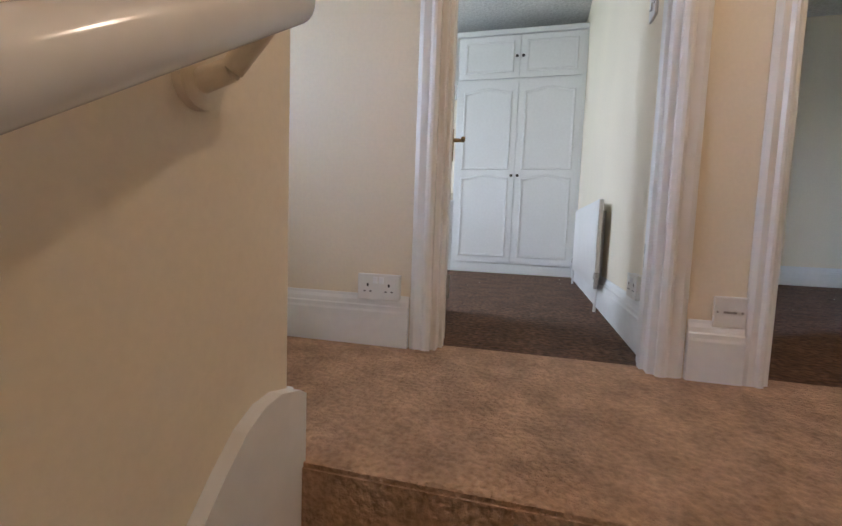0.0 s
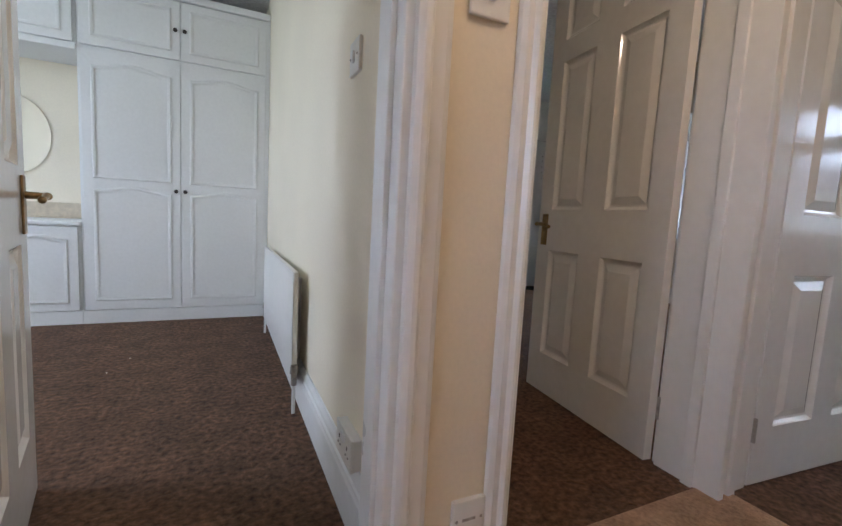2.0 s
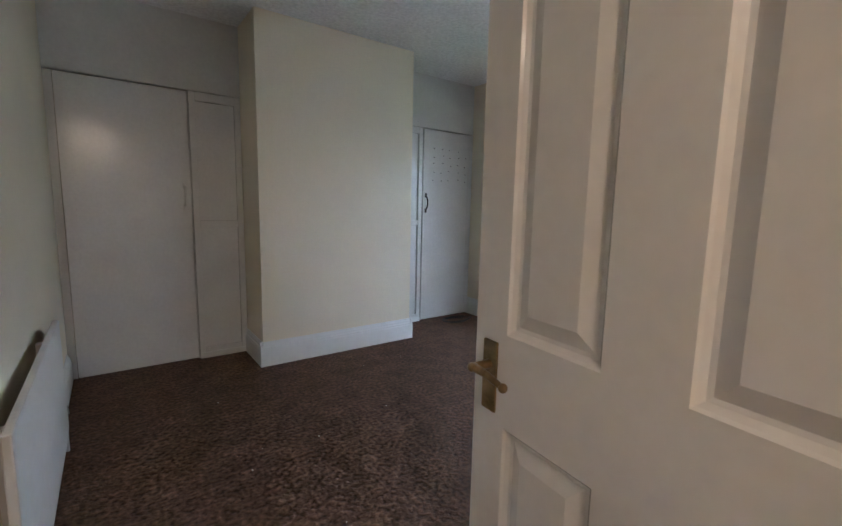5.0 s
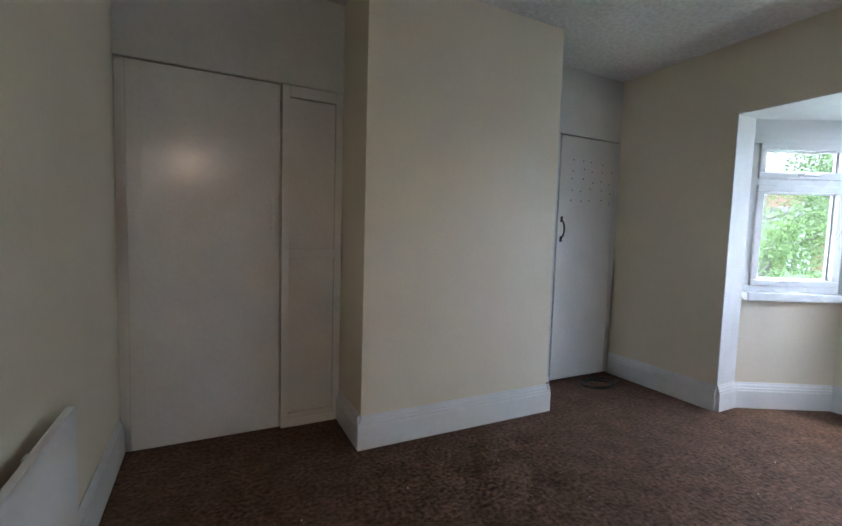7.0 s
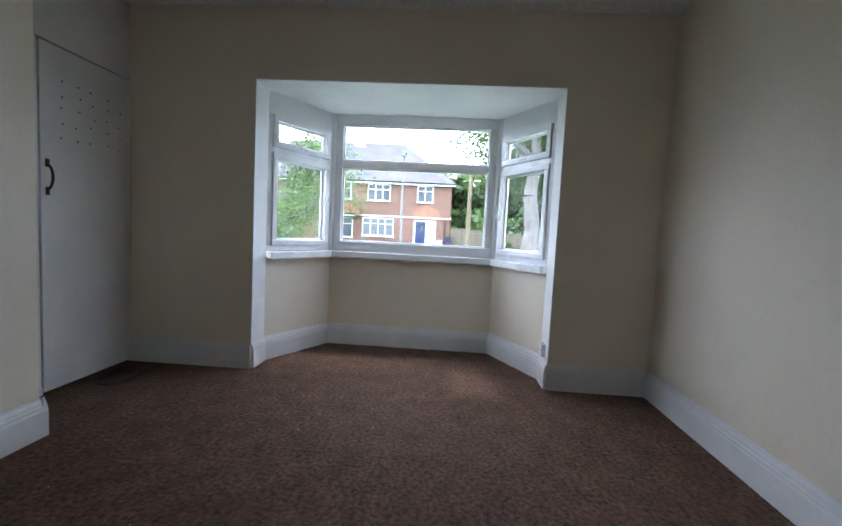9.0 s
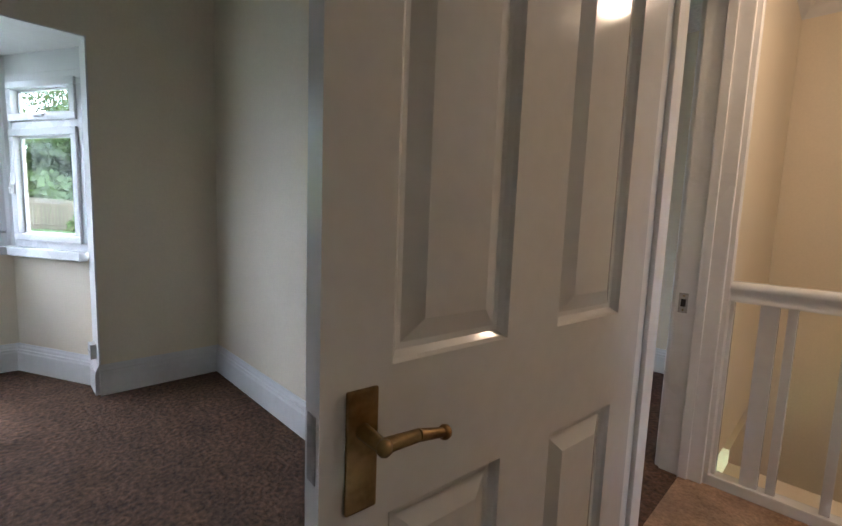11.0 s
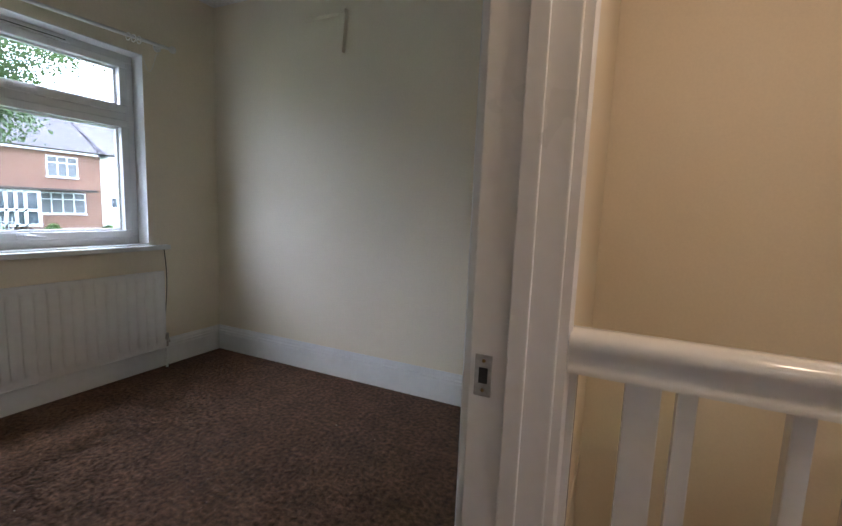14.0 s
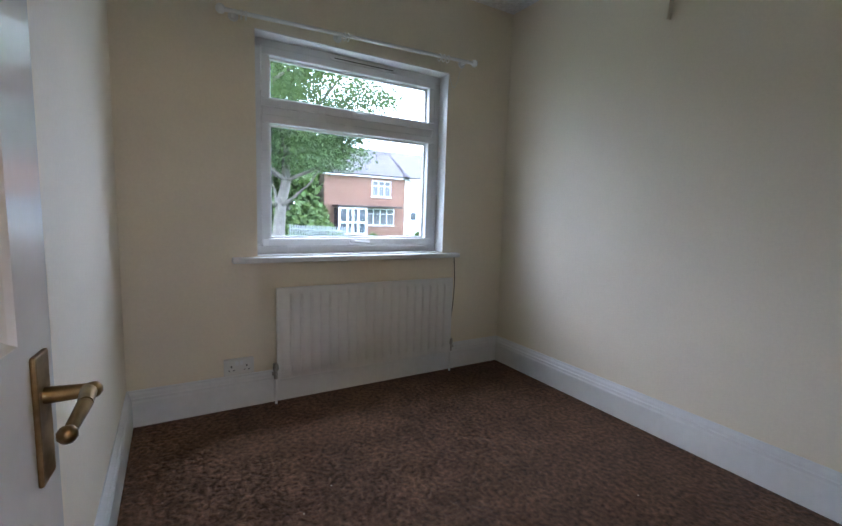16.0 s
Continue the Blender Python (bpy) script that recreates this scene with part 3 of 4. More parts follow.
slab("stairwell_floor", (XL, YS, -2.75), (1.9, -0.9, -2.65), M_TAN, "tan carpet at the foot of the stairs")
slab("wall_stair_inner", (-0.160, -1.49, -2.7), (0.889, -0.925, -0.165), M_LWALL, "cream wall under the landing")
slab("wall_stair_end", (0.891, -1.5, -2.7), (1.05, YS, -0.1), M_LWALL, "cream wall at the side of the stairs")


def newel(m, label, top=0.80):
    n = thing("newel_post", label, "newel post", m)
    part("post", box(bmn(), (-0.05, -0.05, -0.9), (0.05, 0.05, top), 0.004), M_GLOSS, n)
    cap = bmn()
    for r, z0, z1, b in ((0.055, top - 0.002, top + 0.014, 0.004), (0.064, top + 0.014, top + 0.045, 0.012), (0.076, top + 0.045, top + 0.072, 0.008), (0.060, top + 0.072, top + 0.095, 0.010), (0.044, top + 0.095, top + 0.112, 0.008)):
        box(cap, (-r, -r, z0), (r, r, z1), b)
    part("cap", cap, M_GLOSS, n, "stepped moulded cap")
    return n


newel(pose(-0.174, -0.878, 0), "white painted newel post with a stepped cap at the stair head", 0.845)
newel(pose(-0.20, -1.56, -0.44), "white painted lower newel post with a stepped cap", 0.86)
RAIL = [(-0.032, 0), (0.032, 0), (0.032, 0.012), (0.026, 0.018), (0.024, 0.034), (0.034, 0.046), (0.036, 0.060), (0.030, 0.072), (0.015, 0.080), (-0.015, 0.080), (-0.030, 0.072), (-0.036, 0.060), (-0.034, 0.046), (-0.024, 0.034), (-0.026, 0.018), (-0.032, 0.012)]
bal = thing("balustrade", "white painted balustrade with square spindles round the stairwell", "balustrade")
part("handrail", sweep(bmn(), RAIL, (0.868, -0.878, 0.789), (-0.126, -0.878, 0.789), (0, 1, 0), (0, 0, 1)), M_GLOSS, bal, smooth=50)
part("base_rail", box(bmn(), (-0.126, -0.91, 0.003), (0.889, -0.846, 0.05), 0.006), M_GLOSS, bal)
for x, w in ((0.868, 0.035), (0.74, 0.058), (0.672, 0.030), (0.516, 0.030), (0.419, 0.058), (0.329, 0.030), (0.183, 0.030), (0.095, 0.058), (0.017, 0.030)):
    part("spindle", box(bmn(), (x - w / 2, -0.894, 0.05), (x + w / 2, -0.862, 0.791), 0.002), M_GLOSS, bal)
low = thing("stair_balustrade", "white painted raking stair handrail with spindles", "balustrade")
part("handrail", sweep(bmn(), RAIL, (-0.185, -0.93, 0.645), (-0.195, -1.51, 0.155), (1, 0, 0), (0, 0, 1)), M_GLOSS, low)
part("string", sweep(bmn(), [(-0.02, -0.25), (0.02, -0.25), (0.02, 0.03), (-0.02, 0.03)], (-0.185, -0.93, 0.0), (-0.185, -1.51, -0.50), (1, 0, 0), (0, 0, 1)), M_GLOSS, low)
for i in range(4):
    y = -1.02 - 0.125 * i
    z = 0.645 + (y + 0.93) * 0.845
    part("spindle", box(bmn(), (-0.206, y - 0.016, z - 0.66), (-0.174, y + 0.016, z + 0.01), 0.002), M_GLOSS, low)
low2 = thing("stair_balustrade", "white painted lower raking stair handrail", "balustrade")
part("handrail", sweep(bmn(), RAIL, (-0.15, -1.56, 0.10), (0.885, -1.56, -0.80), (0, 1, 0), (0, 0, 1)), M_GLOSS, low2)
for i in range(7):
    x = -0.04 + 0.125 * i
    z = 0.10 - (x + 0.15) * 0.87
    part("spindle", box(bmn(), (x - 0.016, -1.576, z - 0.62), (x + 0.016, -1.544, z + 0.01), 0.002), M_GLOSS, low2)

# wall handrail: a round rail on cast brackets
hr = thing("wall_handrail", "white painted round handrail on wall brackets beside the stairs", "handrail")
P0, P1 = Vector((XL + 0.09, -0.882, 0.664)), Vector((XL + 0.09, -1.72, 0.125))
bm = tube(bmn(), P0, P1, 0.029, seg=24)
ball(bm, P0, 0.029, 16, (1, 0.6, 0.8))
ball(bm, P1, 0.029, 16, (1, 0.6, 0.8))
part("rail", bm, M_GLOSS, hr, smooth=50)
for k in (0.06, 0.52, 0.93):
    q = P0.lerp(P1, k)
    b = tube(bmn(), (XL, q.y, q.z - 0.075), (XL + 0.012, q.y, q.z - 0.075), 0.032, seg=16)
    tube(b, (XL + 0.01, q.y, q.z - 0.075), (XL + 0.05, q.y, q.z - 0.065), 0.014, 0.012)
    tube(b, (XL + 0.05, q.y, q.z - 0.065), (q.x, q.y, q.z - 0.02), 0.012, 0.014)
    part("bracket", b, M_LWALL, hr, "bracket painted over in wall cream", smooth=40)

# stair string board with a swept top end
sb = bmn()
pts = [(-0.718, 0.004), (-0.718, 0.122), (-0.740, 0.135), (-0.79, 0.147), (-0.83, 0.143), (-0.87, 0.124), (-0.91, 0.088), (-0.96, 0.035), (-1.05, -0.06), (-1.6, -0.53), (-1.6, -0.86), (-0.80, -0.17), (-0.718, -0.1)]
a = [sb.verts.new((XL + 0.001, y, z)) for y, z in pts]
b = [sb.verts.new((XL + 0.024, y, z)) for y, z in pts]
sb.faces.new(a)
sb.faces.new(b[::-1])
for i in range(len(pts)):
    sb.faces.new((a[i], b[i], b[(i + 1) % len(pts)], a[(i + 1) % len(pts)]))
box(sb, (XL - 0.12, -0.7395, 0.004), (XL + 0.001, -0.718, 0.13), 0.004)
single("stair_string", sb, M_SKIRT, "white painted stair string board with a curved end", kind="structure")


# ---- electrics ----
def socket(m, label, w=0.146, kind="double"):
    s = thing("wall_socket" if kind != "switch" else "light_switch", label, "socket" if kind != "switch" else "switch", m)
    part("back_box", box(bmn(), (-w / 2 + 0.002, -0.022, -0.042), (w / 2 - 0.002, 0.0, 0.042), 0.003), M_PLAST, s)
    part("face_plate", box(bmn(), (-w / 2, -0.030, -0.0435), (w / 2, -0.021, 0.0435), 0.004), M_PLAST, s)
    if kind == "double":
        for sx in (-0.037, 0.037):
            b = bmn()
            box(b, (sx - 0.003, -0.0310, 0.002), (sx + 0.003, -0.0295, 0.012))
            box(b, (sx - 0.014, -0.0310, -0.016), (sx - 0.007, -0.0295, -0.012))
            box(b, (sx + 0.007, -0.0310, -0.016), (sx + 0.014, -0.0295, -0.012))
            part("pin_holes", b, M_BLACK, s)
        for sx in (-0.011, 0.011):
            part("rocker", box(bmn(), (sx - 0.008, -0.034, 0.012), (sx + 0.008, -0.029, 0.034), 0.002), M_UPVC, s)
    elif kind == "blank":
        for sx in (-0.030, 0.030):
            part("screw", ball(bmn(), (sx, -0.030, 0), 0.0035, 8), M_STEEL, s)
        part("printed_bar", box(bmn(), (-0.016, -0.0308, -0.003), (0.016, -0.0295, 0.003)), M_STEEL, s)
    elif kind == "switch":
        part("rocker", box(bmn(), (-0.008, -0.036, -0.014), (0.008, -0.028, 0.014), 0.003), M_UPVC, s)
        for sx in (-0.030, 0.030):
            part("screw", ball(bmn(), (sx, -0.030, 0), 0.0035, 8), M_STEEL, s)
    return s


socket(pose(-1.058, 0.0, 0.203), "white double socket above the landing skirting")
socket(pose(-0.040, 0.018, 0.203), "white blank plate low on the narrow pier", 0.080, "blank")
socket(pose(-0.068, 0.020, 1.240), "white light switch on the narrow pier", 0.086, "switch")
socket(pose(-0.171, 0.426, 1.235, 0, 0, -90), "white light switch beside the rear bedroom door", 0.086, "switch")
socket(pose(-0.19, 0.330, 0.222, 0, 0, -90), "white double socket above the skirting")
socket(pose(XF, -0.455, 0.225, 0, 0, -90), "white double socket beside the radiator")
socket(pose(XF + 0.10, 0.862, 0.24, 0, 0, 180), "white socket in the bay reveal", 0.086, "blank")


# ---- radiators ----
def radiator(label, m, w, z0, z1, flutes):
    """Local x along the wall, y out of the wall, back at y 0.035."""
    r = thing("radiator", label, "radiator", m)
    bm = bmn()
    n = flutes
    y0, y1 = 0.045, 0.062
    top, bot = z1 - 0.03, z0 + 0.03
    # pressed front sheet with rounded flutes
    cols = []
    steps = 8
    for i in range(n * steps + 1):
        u = i / steps
        x = 0.02 + (w - 0.04) * i / (n * steps)
        f = u % 1.0
        d = 0.017 * max(0.0, min(1.0, 2.2 * math.sin(math.pi * f)))
        cols.append((x, d))
    cols = [(0.0, 0.0)] + cols + [(w, 0.0)]
    rows = [(z0, 0), (bot, 0), (bot + 0.018, 1), (top - 0.018, 1), (top, 0), (z1, 0)]
    grid = [[bm.verts.new((x, y1 + d * k, z)) for x, d in cols] for z, k in rows]
    for a, b in zip(grid, grid[1:]):
        for i in range(len(cols) - 1):
            bm.faces.new((a[i], a[i + 1], b[i + 1], b[i]))
    part("front_panel", bm, M_RAD, r, smooth=60)
    part("body", box(bmn(), (0.0, y0 - 0.005, z0), (w, y1 - 0.0005, z1), 0.004), M_RAD, r)
    for x in (-0.005, w + 0.005):
        b = tube(bmn(), (x, 0.052, 0.0), (x, 0.052, z0 + 0.03), 0.0075)
        part("pipe", b, M_SKIRT, r)
        sx = -1 if x < 0 else 1
        b = tube(bmn(), (x, 0.052, z0 + 0.0), (x, 0.052, z0 + 0.055), 0.012)
        tube(b, (x, 0.052, z0 + 0.05), (x, 0.052, z0 + 0.085), 0.017, 0.014, 16)
        tube(b, (x - 0.012 * sx, 0.052, z0 + 0.03), (x + 0.02 * sx, 0.052, z0 + 0.03), 0.010)
        part("valve", b, M_STEEL, r, "dull steel radiator valve", smooth=40)
    for x in (0.15 * w, 0.85 * w):
        part("wall_bracket", box(bmn(), (x - 0.015, 0.0, z0 + 0.05), (x + 0.015, y0, z1 - 0.05)), M_RAD, r)
    return r


radiator("white pressed-steel radiator under the small bedroom window", Matrix.Translation((XF, -0.64, 0)) @ Matrix.Rotation(radians(-90), 4, "Z") @ Matrix.Diagonal((1, -1, 1, 1)), 1.12, 0.14, 0.635, 20)
single("heating_pipe", tube(tube(bmn(), (XF - 0.052, -0.66, 0.132), (XF - 0.052, -1.80, 0.132), 0.007), (XF - 0.03, -0.02, 0.180), (XF - 0.03, -0.62, 0.180), 0.006), M_SKIRT, "white painted heating pipe above the skirting", "pipe")
radiator("white flat radiator on the rear bedroom wall", Matrix.Translation((-0.19, 1.02, 0)) @ Matrix.Rotation(radians(90), 4, "Z") , 1.25, 0.12, 0.585, 1)
radiator("white radiator on the front bedroom wall", Matrix.Translation((0.04, 2.75, 0)) @ Matrix.Rotation(radians(-90), 4, "Z") , 1.15, 0.13, 0.62, 1)

# curtain pole in the small bedroom
def pole_z(y):
    return 2.0 - 0.03 * (y + 1.86)


cp = thing("curtain_pole", "thin white curtain pole with rings above the window", "curtain pole")
part("pole", tube(bmn(), (XF - 0.06, -0.40, pole_z(-0.40)), (XF - 0.06, -1.86, pole_z(-1.86)), 0.010), M_SKIRT, cp, smooth=40)
for y in (-0.40, -1.86):
    part("finial", ball(bmn(), (XF - 0.06, y, pole_z(y)), 0.022, 12), M_SKIRT, cp, smooth=60)
for y in (-0.46, -0.98, -1.80):
    part("bracket", tube(tube(bmn(), (XF, y, pole_z(y)), (XF - 0.07, y, pole_z(y)), 0.009), (XF, y, pole_z(y)), (XF - 0.006, y, pole_z(y)), 0.024), M_SKIRT, cp)
for y in (-0.49, -0.51, -1.0, -1.02, -1.60, -1.63, -1.66):
    rg = bmn()
    for k in range(14):
        a0, a1 = 2 * math.pi * k / 14, 2 * math.pi * (k + 1) / 14
        tube(rg, (XF - 0.06 + 0.020 * math.cos(a0), y, pole_z(y) - 0.007 + 0.020 * math.sin(a0)), (XF - 0.06 + 0.020 * math.cos(a1), y, pole_z(y) - 0.007 + 0.020 * math.sin(a1)), 0.003, seg=6)
    part("ring", rg, M_PLAST, cp)
# loose cord at the end of the pole and cable beside the radiator
cb = bmn()
prev = None
for k in range(13):
    s = k / 12
    q = Vector((XF - 0.012, -1.70 - 0.10 * s, 1.93 - 0.10 * math.sin(math.pi * min(1, s * 1.15)) + 0.03 * s))
    if prev:
        tube(cb, prev, q, 0.002, seg=6)
    prev = q
single("loose_cord", cb, M_PLAST, "thin white cord hanging beside the window", "cord")
cb, prev = bmn(), None
for k in range(17):
    s = k / 16
    q = Vector((XF - 0.006, -1.80 - 0.012 * math.sin(5 * s), 0.77 - 0.60 * s))
    if prev:
        tube(cb, prev, q, 0.0025, seg=6)
    prev = q
single("aerial_cable", cb, M_DARK, "thin dark cable running down from the sill", "cable")

# shelf bracket on the small bedroom wall
sh = thing("shelf_bracket", "small cream painted shelf bracket screwed to the wall", "shelf bracket")
part("arm", box(bmn(), (2.345, YS + 0.008, 2.195), (2.64, YS + 0.045, 2.216), 0.002), M_WALL, sh)
part("leg", prism(bmn(), [(-0.022, 0.0), (0.022, 0.0), (0.003, -0.215), (-0.003, -0.215)], pose(2.367, YS + 0.009, 2.195), 0.03), M_WALL, sh)

# ---- front bedroom cupboards in the alcoves ----
CY = 3.742


def cupboard(x0, x1, dx0, dx1, label, handle, hinge_left, holes=False):
    c = thing("alcove_cupboard", label, "cupboard")
    zt = 1.905
    bars = bmn()
    box(bars, (x0, CY, zt + 0.004), (x1, CY + 0.03, H))
    part("body", bars, M_CUP, c)
    # black backing: the shade of the door gaps is put into its colour
    part("interior", box(bmn(), (dx0 + 0.001, CY + 0.05, 0.0), (dx1 - 0.001, CY + 0.06, zt + 0.003)), M_BLACK, c, "black backing panel that stands for the shade in the door gaps")
    part("rail", box(bmn(), (x0, CY - 0.006, zt + 0.006), (x1, CY + 0.001, zt + 0.05), 0.002), M_CUP, c)
    d = part("door", box(bmn(), (dx0 + 0.005, CY - 0.020, 0.012), (dx1 - 0.006, CY + 0.008, zt - 0.008), 0.003), M_CUP, c, "flush painted door, slightly uneven")
    for xx in (dx0 + 0.06, dx1 - 0.06):
        if (xx < (dx0 + dx1) / 2) == hinge_left:
            part("lipping", box(bmn(), (xx - 0.004, CY - 0.0225, 0.05), (xx + 0.004, CY - 0.0195, zt - 0.04)), M_CUP, d)
    for a, b in ((x0, dx0), (dx1, x1)):
        if b - a > 0.012:
            part("side_panel", box(bmn(), (a, CY + 0.012, 0.0), (b, CY + 0.04, zt + 0.003)), M_CUP, c)
    side = [(a, b) for a, b in ((x0, dx0), (dx1, x1)) if b - a > 0.1]
    for a, b in side:
        for u, v, z0, z1 in ((a + 0.004, a + 0.045, 0.012, zt), (b - 0.045, b - 0.004, 0.012, zt)):
            part("stile", box(bmn(), (u, CY - 0.014, z0), (v, CY + 0.013, z1), 0.003), M_CUP, c)
        for z0, z1 in ((0.012, 0.075), (0.97, 1.02), (zt - 0.06, zt)):
            part("cross_rail", box(bmn(), (a + 0.045, CY - 0.012, z0), (b - 0.045, CY + 0.013, z1), 0.003), M_CUP, c)
        part("kick_board", box(bmn(), (a + 0.004, CY - 0.022, 0.0), (b - 0.004, CY - 0.014, 0.045), 0.002), M_SKIRT, c)
    hx = dx1 - 0.045 if hinge_left else dx0 + 0.04
    hm = M_CUP if handle == "white" else M_DARK
    h = bmn()
    for k in range(10):
        a0, a1 = math.pi * k / 10, math.pi * (k + 1) / 10
        tube(h, (hx, CY - 0.022 - 0.032 * math.sin(a0), 1.19 + 0.065 * math.cos(a0)), (hx, CY - 0.022 - 0.032 * math.sin(a1), 1.19 + 0.065 * math.cos(a1)), 0.007, seg=8)
    for z in (1.115, 1.265):
        box(h, (hx - 0.011, CY - 0.026, z - 0.022), (hx + 0.011, CY - 0.0195, z + 0.022), 0.003)
    part("pull_handle", h, hm, d, "bow pull handle", smooth=40)
    if holes:
        rnd = random.Random(4)
        hole = mesh(box(bmn(), (0, 0, 0), (0.010, 0.003, 0.008)), "nail_hole", M_DARK)
        for k in range(24):
            o = new("nail_hole", hole)
            o.parent = d
            o.matrix_basis = Matrix.Translation((dx0 + 0.13 + 0.10 * (k % 5) + rnd.uniform(-0.02, 0.02), CY - 0.0215, 1.42 + 0.075 * (k // 5) + rnd.uniform(-0.015, 0.015)))
    return c


cupboard(0.042, 1.135, 0.085, 0.79, "grey-white gloss built-in alcove cupboard with a flush door", "white", True)
cupboard(2.395, XF - 0.001, 2.80, XF - 0.01, "grey-white built-in alcove cupboard with a dark bow handle", "dark", False, True)
# loose cable on the carpet by the cupboard
cb, prev, rnd = bmn(), None, random.Random(8)
for k in range(60):
    a = k * 0.42
    q = Vector((3.1 + (0.10 + 0.0016 * k) * math.cos(a) + 0.02 * rnd.random(), 3.52 + 0.09 * math.sin(a), 0.006 + 0.0004 * k))
    if prev:
        tube(cb, prev, q, 0.004, seg=6)
    prev = q
single("coiled_cable", cb, M_BLACK, "black coiled cable lying on the brown carpet", "cable")

# ---- rear bedroom fitted wardrobe ----
WY = 2.757


def arched_panel(bm, x0, x1, z0, z1, arch_top, y):
    """A raised moulding round a door panel; the top edge arched where asked."""
    top = []
    n = 14
    for k in range(n + 1):
        s = k / n
        rise = 0.035 * (0.5 - 0.5 * math.cos(2 * math.pi * s)) if arch_top else 0.0
        top.append((x1 + (x0 - x1) * s, z1 - 0.035 * arch_top + rise))
    loop = [(x0, z0), (x1, z0)] + top
    cx, cz = (x0 + x1) / 2, (z0 + z1) / 2
    prof = [(0.0, 0.0), (0.007, -0.007), (0.018, -0.006), (0.026, 0.003), (0.040, 0.002)]
    rows = []
    for d, h in prof:
        rows.append([bm.verts.new((x + math.copysign(min(d, abs(cx - x)), cx - x), y + h, z + math.copysign(d, cz - z))) for x, z in loop])
    for a, b in zip(rows, rows[1:]):
        for i in range(len(loop)):
            bm.faces.new((a[i], a[(i + 1) % len(loop)], b[(i + 1) % len(loop)], b[i]))
    return bm


def ward_door(par, x0, x1, z0, z1, split=None, knob=None, arch=True, kz=None):
    d = part("door", box(bmn(), (x0 + 0.002, WY, z0), (x1 - 0.002, WY + 0.019, z1), 0.003), M_WARD, par)
    b = bmn()
    if split:
        arched_panel(b, x0 + 0.055, x1 - 0.055, split + 0.02, z1 - 0.06, 1, WY - 0.001)
        arched_panel(b, x0 + 0.055, x1 - 0.055, z0 + 0.06, split - 0.02, 1, WY - 0.001)
    else:
        arched_panel(b, x0 + 0.055, x1 - 0.055, z0 + 0.05, z1 - 0.05, arch, WY - 0.001)
    part("moulding", b, M_WARD, d, smooth=50)
    if knob:
        kx = x1 - 0.028 if knob == "r" else x0 + 0.028
        k = tube(bmn(), (kx, WY, kz), (kx, WY - 0.016, kz), 0.006)
        ball(k, (kx, WY - 0.020, kz), 0.014, 12, (1, 0.7, 1))
        part("knob", k, M_DARK, d, "small dark metal knob", smooth=60)


w1 = thing("wardrobe", "white fitted double wardrobe with arched panel doors", "wardrobe")
part("carcass", box(bmn(), (-1.345, WY + 0.021, 0.0), (-0.192, 3.32, 2.215)), M_WARD, w1)
part("plinth", box(bmn(), (-1.345, WY + 0.006, 0.0), (-0.192, WY + 0.022, 0.09), 0.002), M_WARD, w1)
part("filler", box(bmn(), (-0.222, WY + 0.004, 0.09), (-0.192, WY + 0.022, 2.215)), M_WARD, w1)
ward_door(w1, -1.33, -0.771, 0.095, 1.785, 0.955, "r", kz=0.921)
ward_door(w1, -0.771, -0.215, 0.095, 1.785, 0.955, "l", kz=0.921)
ward_door(w1, -1.33, -0.771, 1.81, 2.19, None, "r", False, kz=1.997)
ward_door(w1, -0.771, -0.215, 1.81, 2.19, None, "l", False, kz=1.997)
part("cornice", box(bmn(), (-1.36, WY - 0.02, 2.195), (-0.192, WY + 0.03, 2.24), 0.008), M_WARD, w1)
w2 = thing("bridging_unit", "white fitted overbed cupboards above the dressing table", "cupboard")
part("carcass", box(bmn(), (-2.60, WY + 0.021, 1.80), (-1.347, 3.32, 2.215)), M_WARD, w2)
ward_door(w2, -1.98, -1.36, 1.81, 2.19, None, "l", False, kz=1.997)
ward_door(w2, -2.59, -1.985, 1.81, 2.19, None, "r", False, kz=1.997)
part("light_pelmet", box(bmn(), (-2.60, WY, 1.765), (-1.347, WY + 0.02, 1.80), 0.003), M_WARD, w2)
w3 = thing("dressing_table", "white fitted dressing table with a panelled door", "dressing table")
part("carcass", box(bmn(), (-1.80, WY + 0.021, 0.0), (-1.347, 3.30, 0.66)), M_WARD, w3)
part("worktop", box(bmn(), (-2.60, WY - 0.01, 0.66), (-1.347, 3.32, 0.685), 0.004), M_WARD, w3)
part("side_panel", box(bmn(), (-2.60, WY + 0.02, 0.0), (-2.58, 3.30, 0.66)), M_WARD, w3)
part("plinth", box(bmn(), (-1.80, WY + 0.006, 0.0), (-1.347, WY + 0.02, 0.09), 0.002), M_WARD, w3)
ward_door(w3, -1.79, -1.36, 0.095, 0.65, None, None, True)
slab("wall_rear_alcove", (-3.4, 3.325, 0), (-0.191, 3.40, H), M_WALL, "cream wall behind the fitted furniture")
single("mirror", tube(bmn(), (0, 0, 0), (0, 0.012, 0), 0.25, seg=40), M_MIRROR, "frameless round mirror on the cream wall", "mirror", m=Matrix.Translation((-1.86, 3.312, 1.27)) @ Matrix.Diagonal((0.9, 1, 1.1, 1)))
single("tile_border", box(bmn(), (-2.58, 3.312, 0.69), (-1.35, 3.3245, 0.80), 0.002), M_CREAMTILE, "beige tiled splashback strip", "tiles")

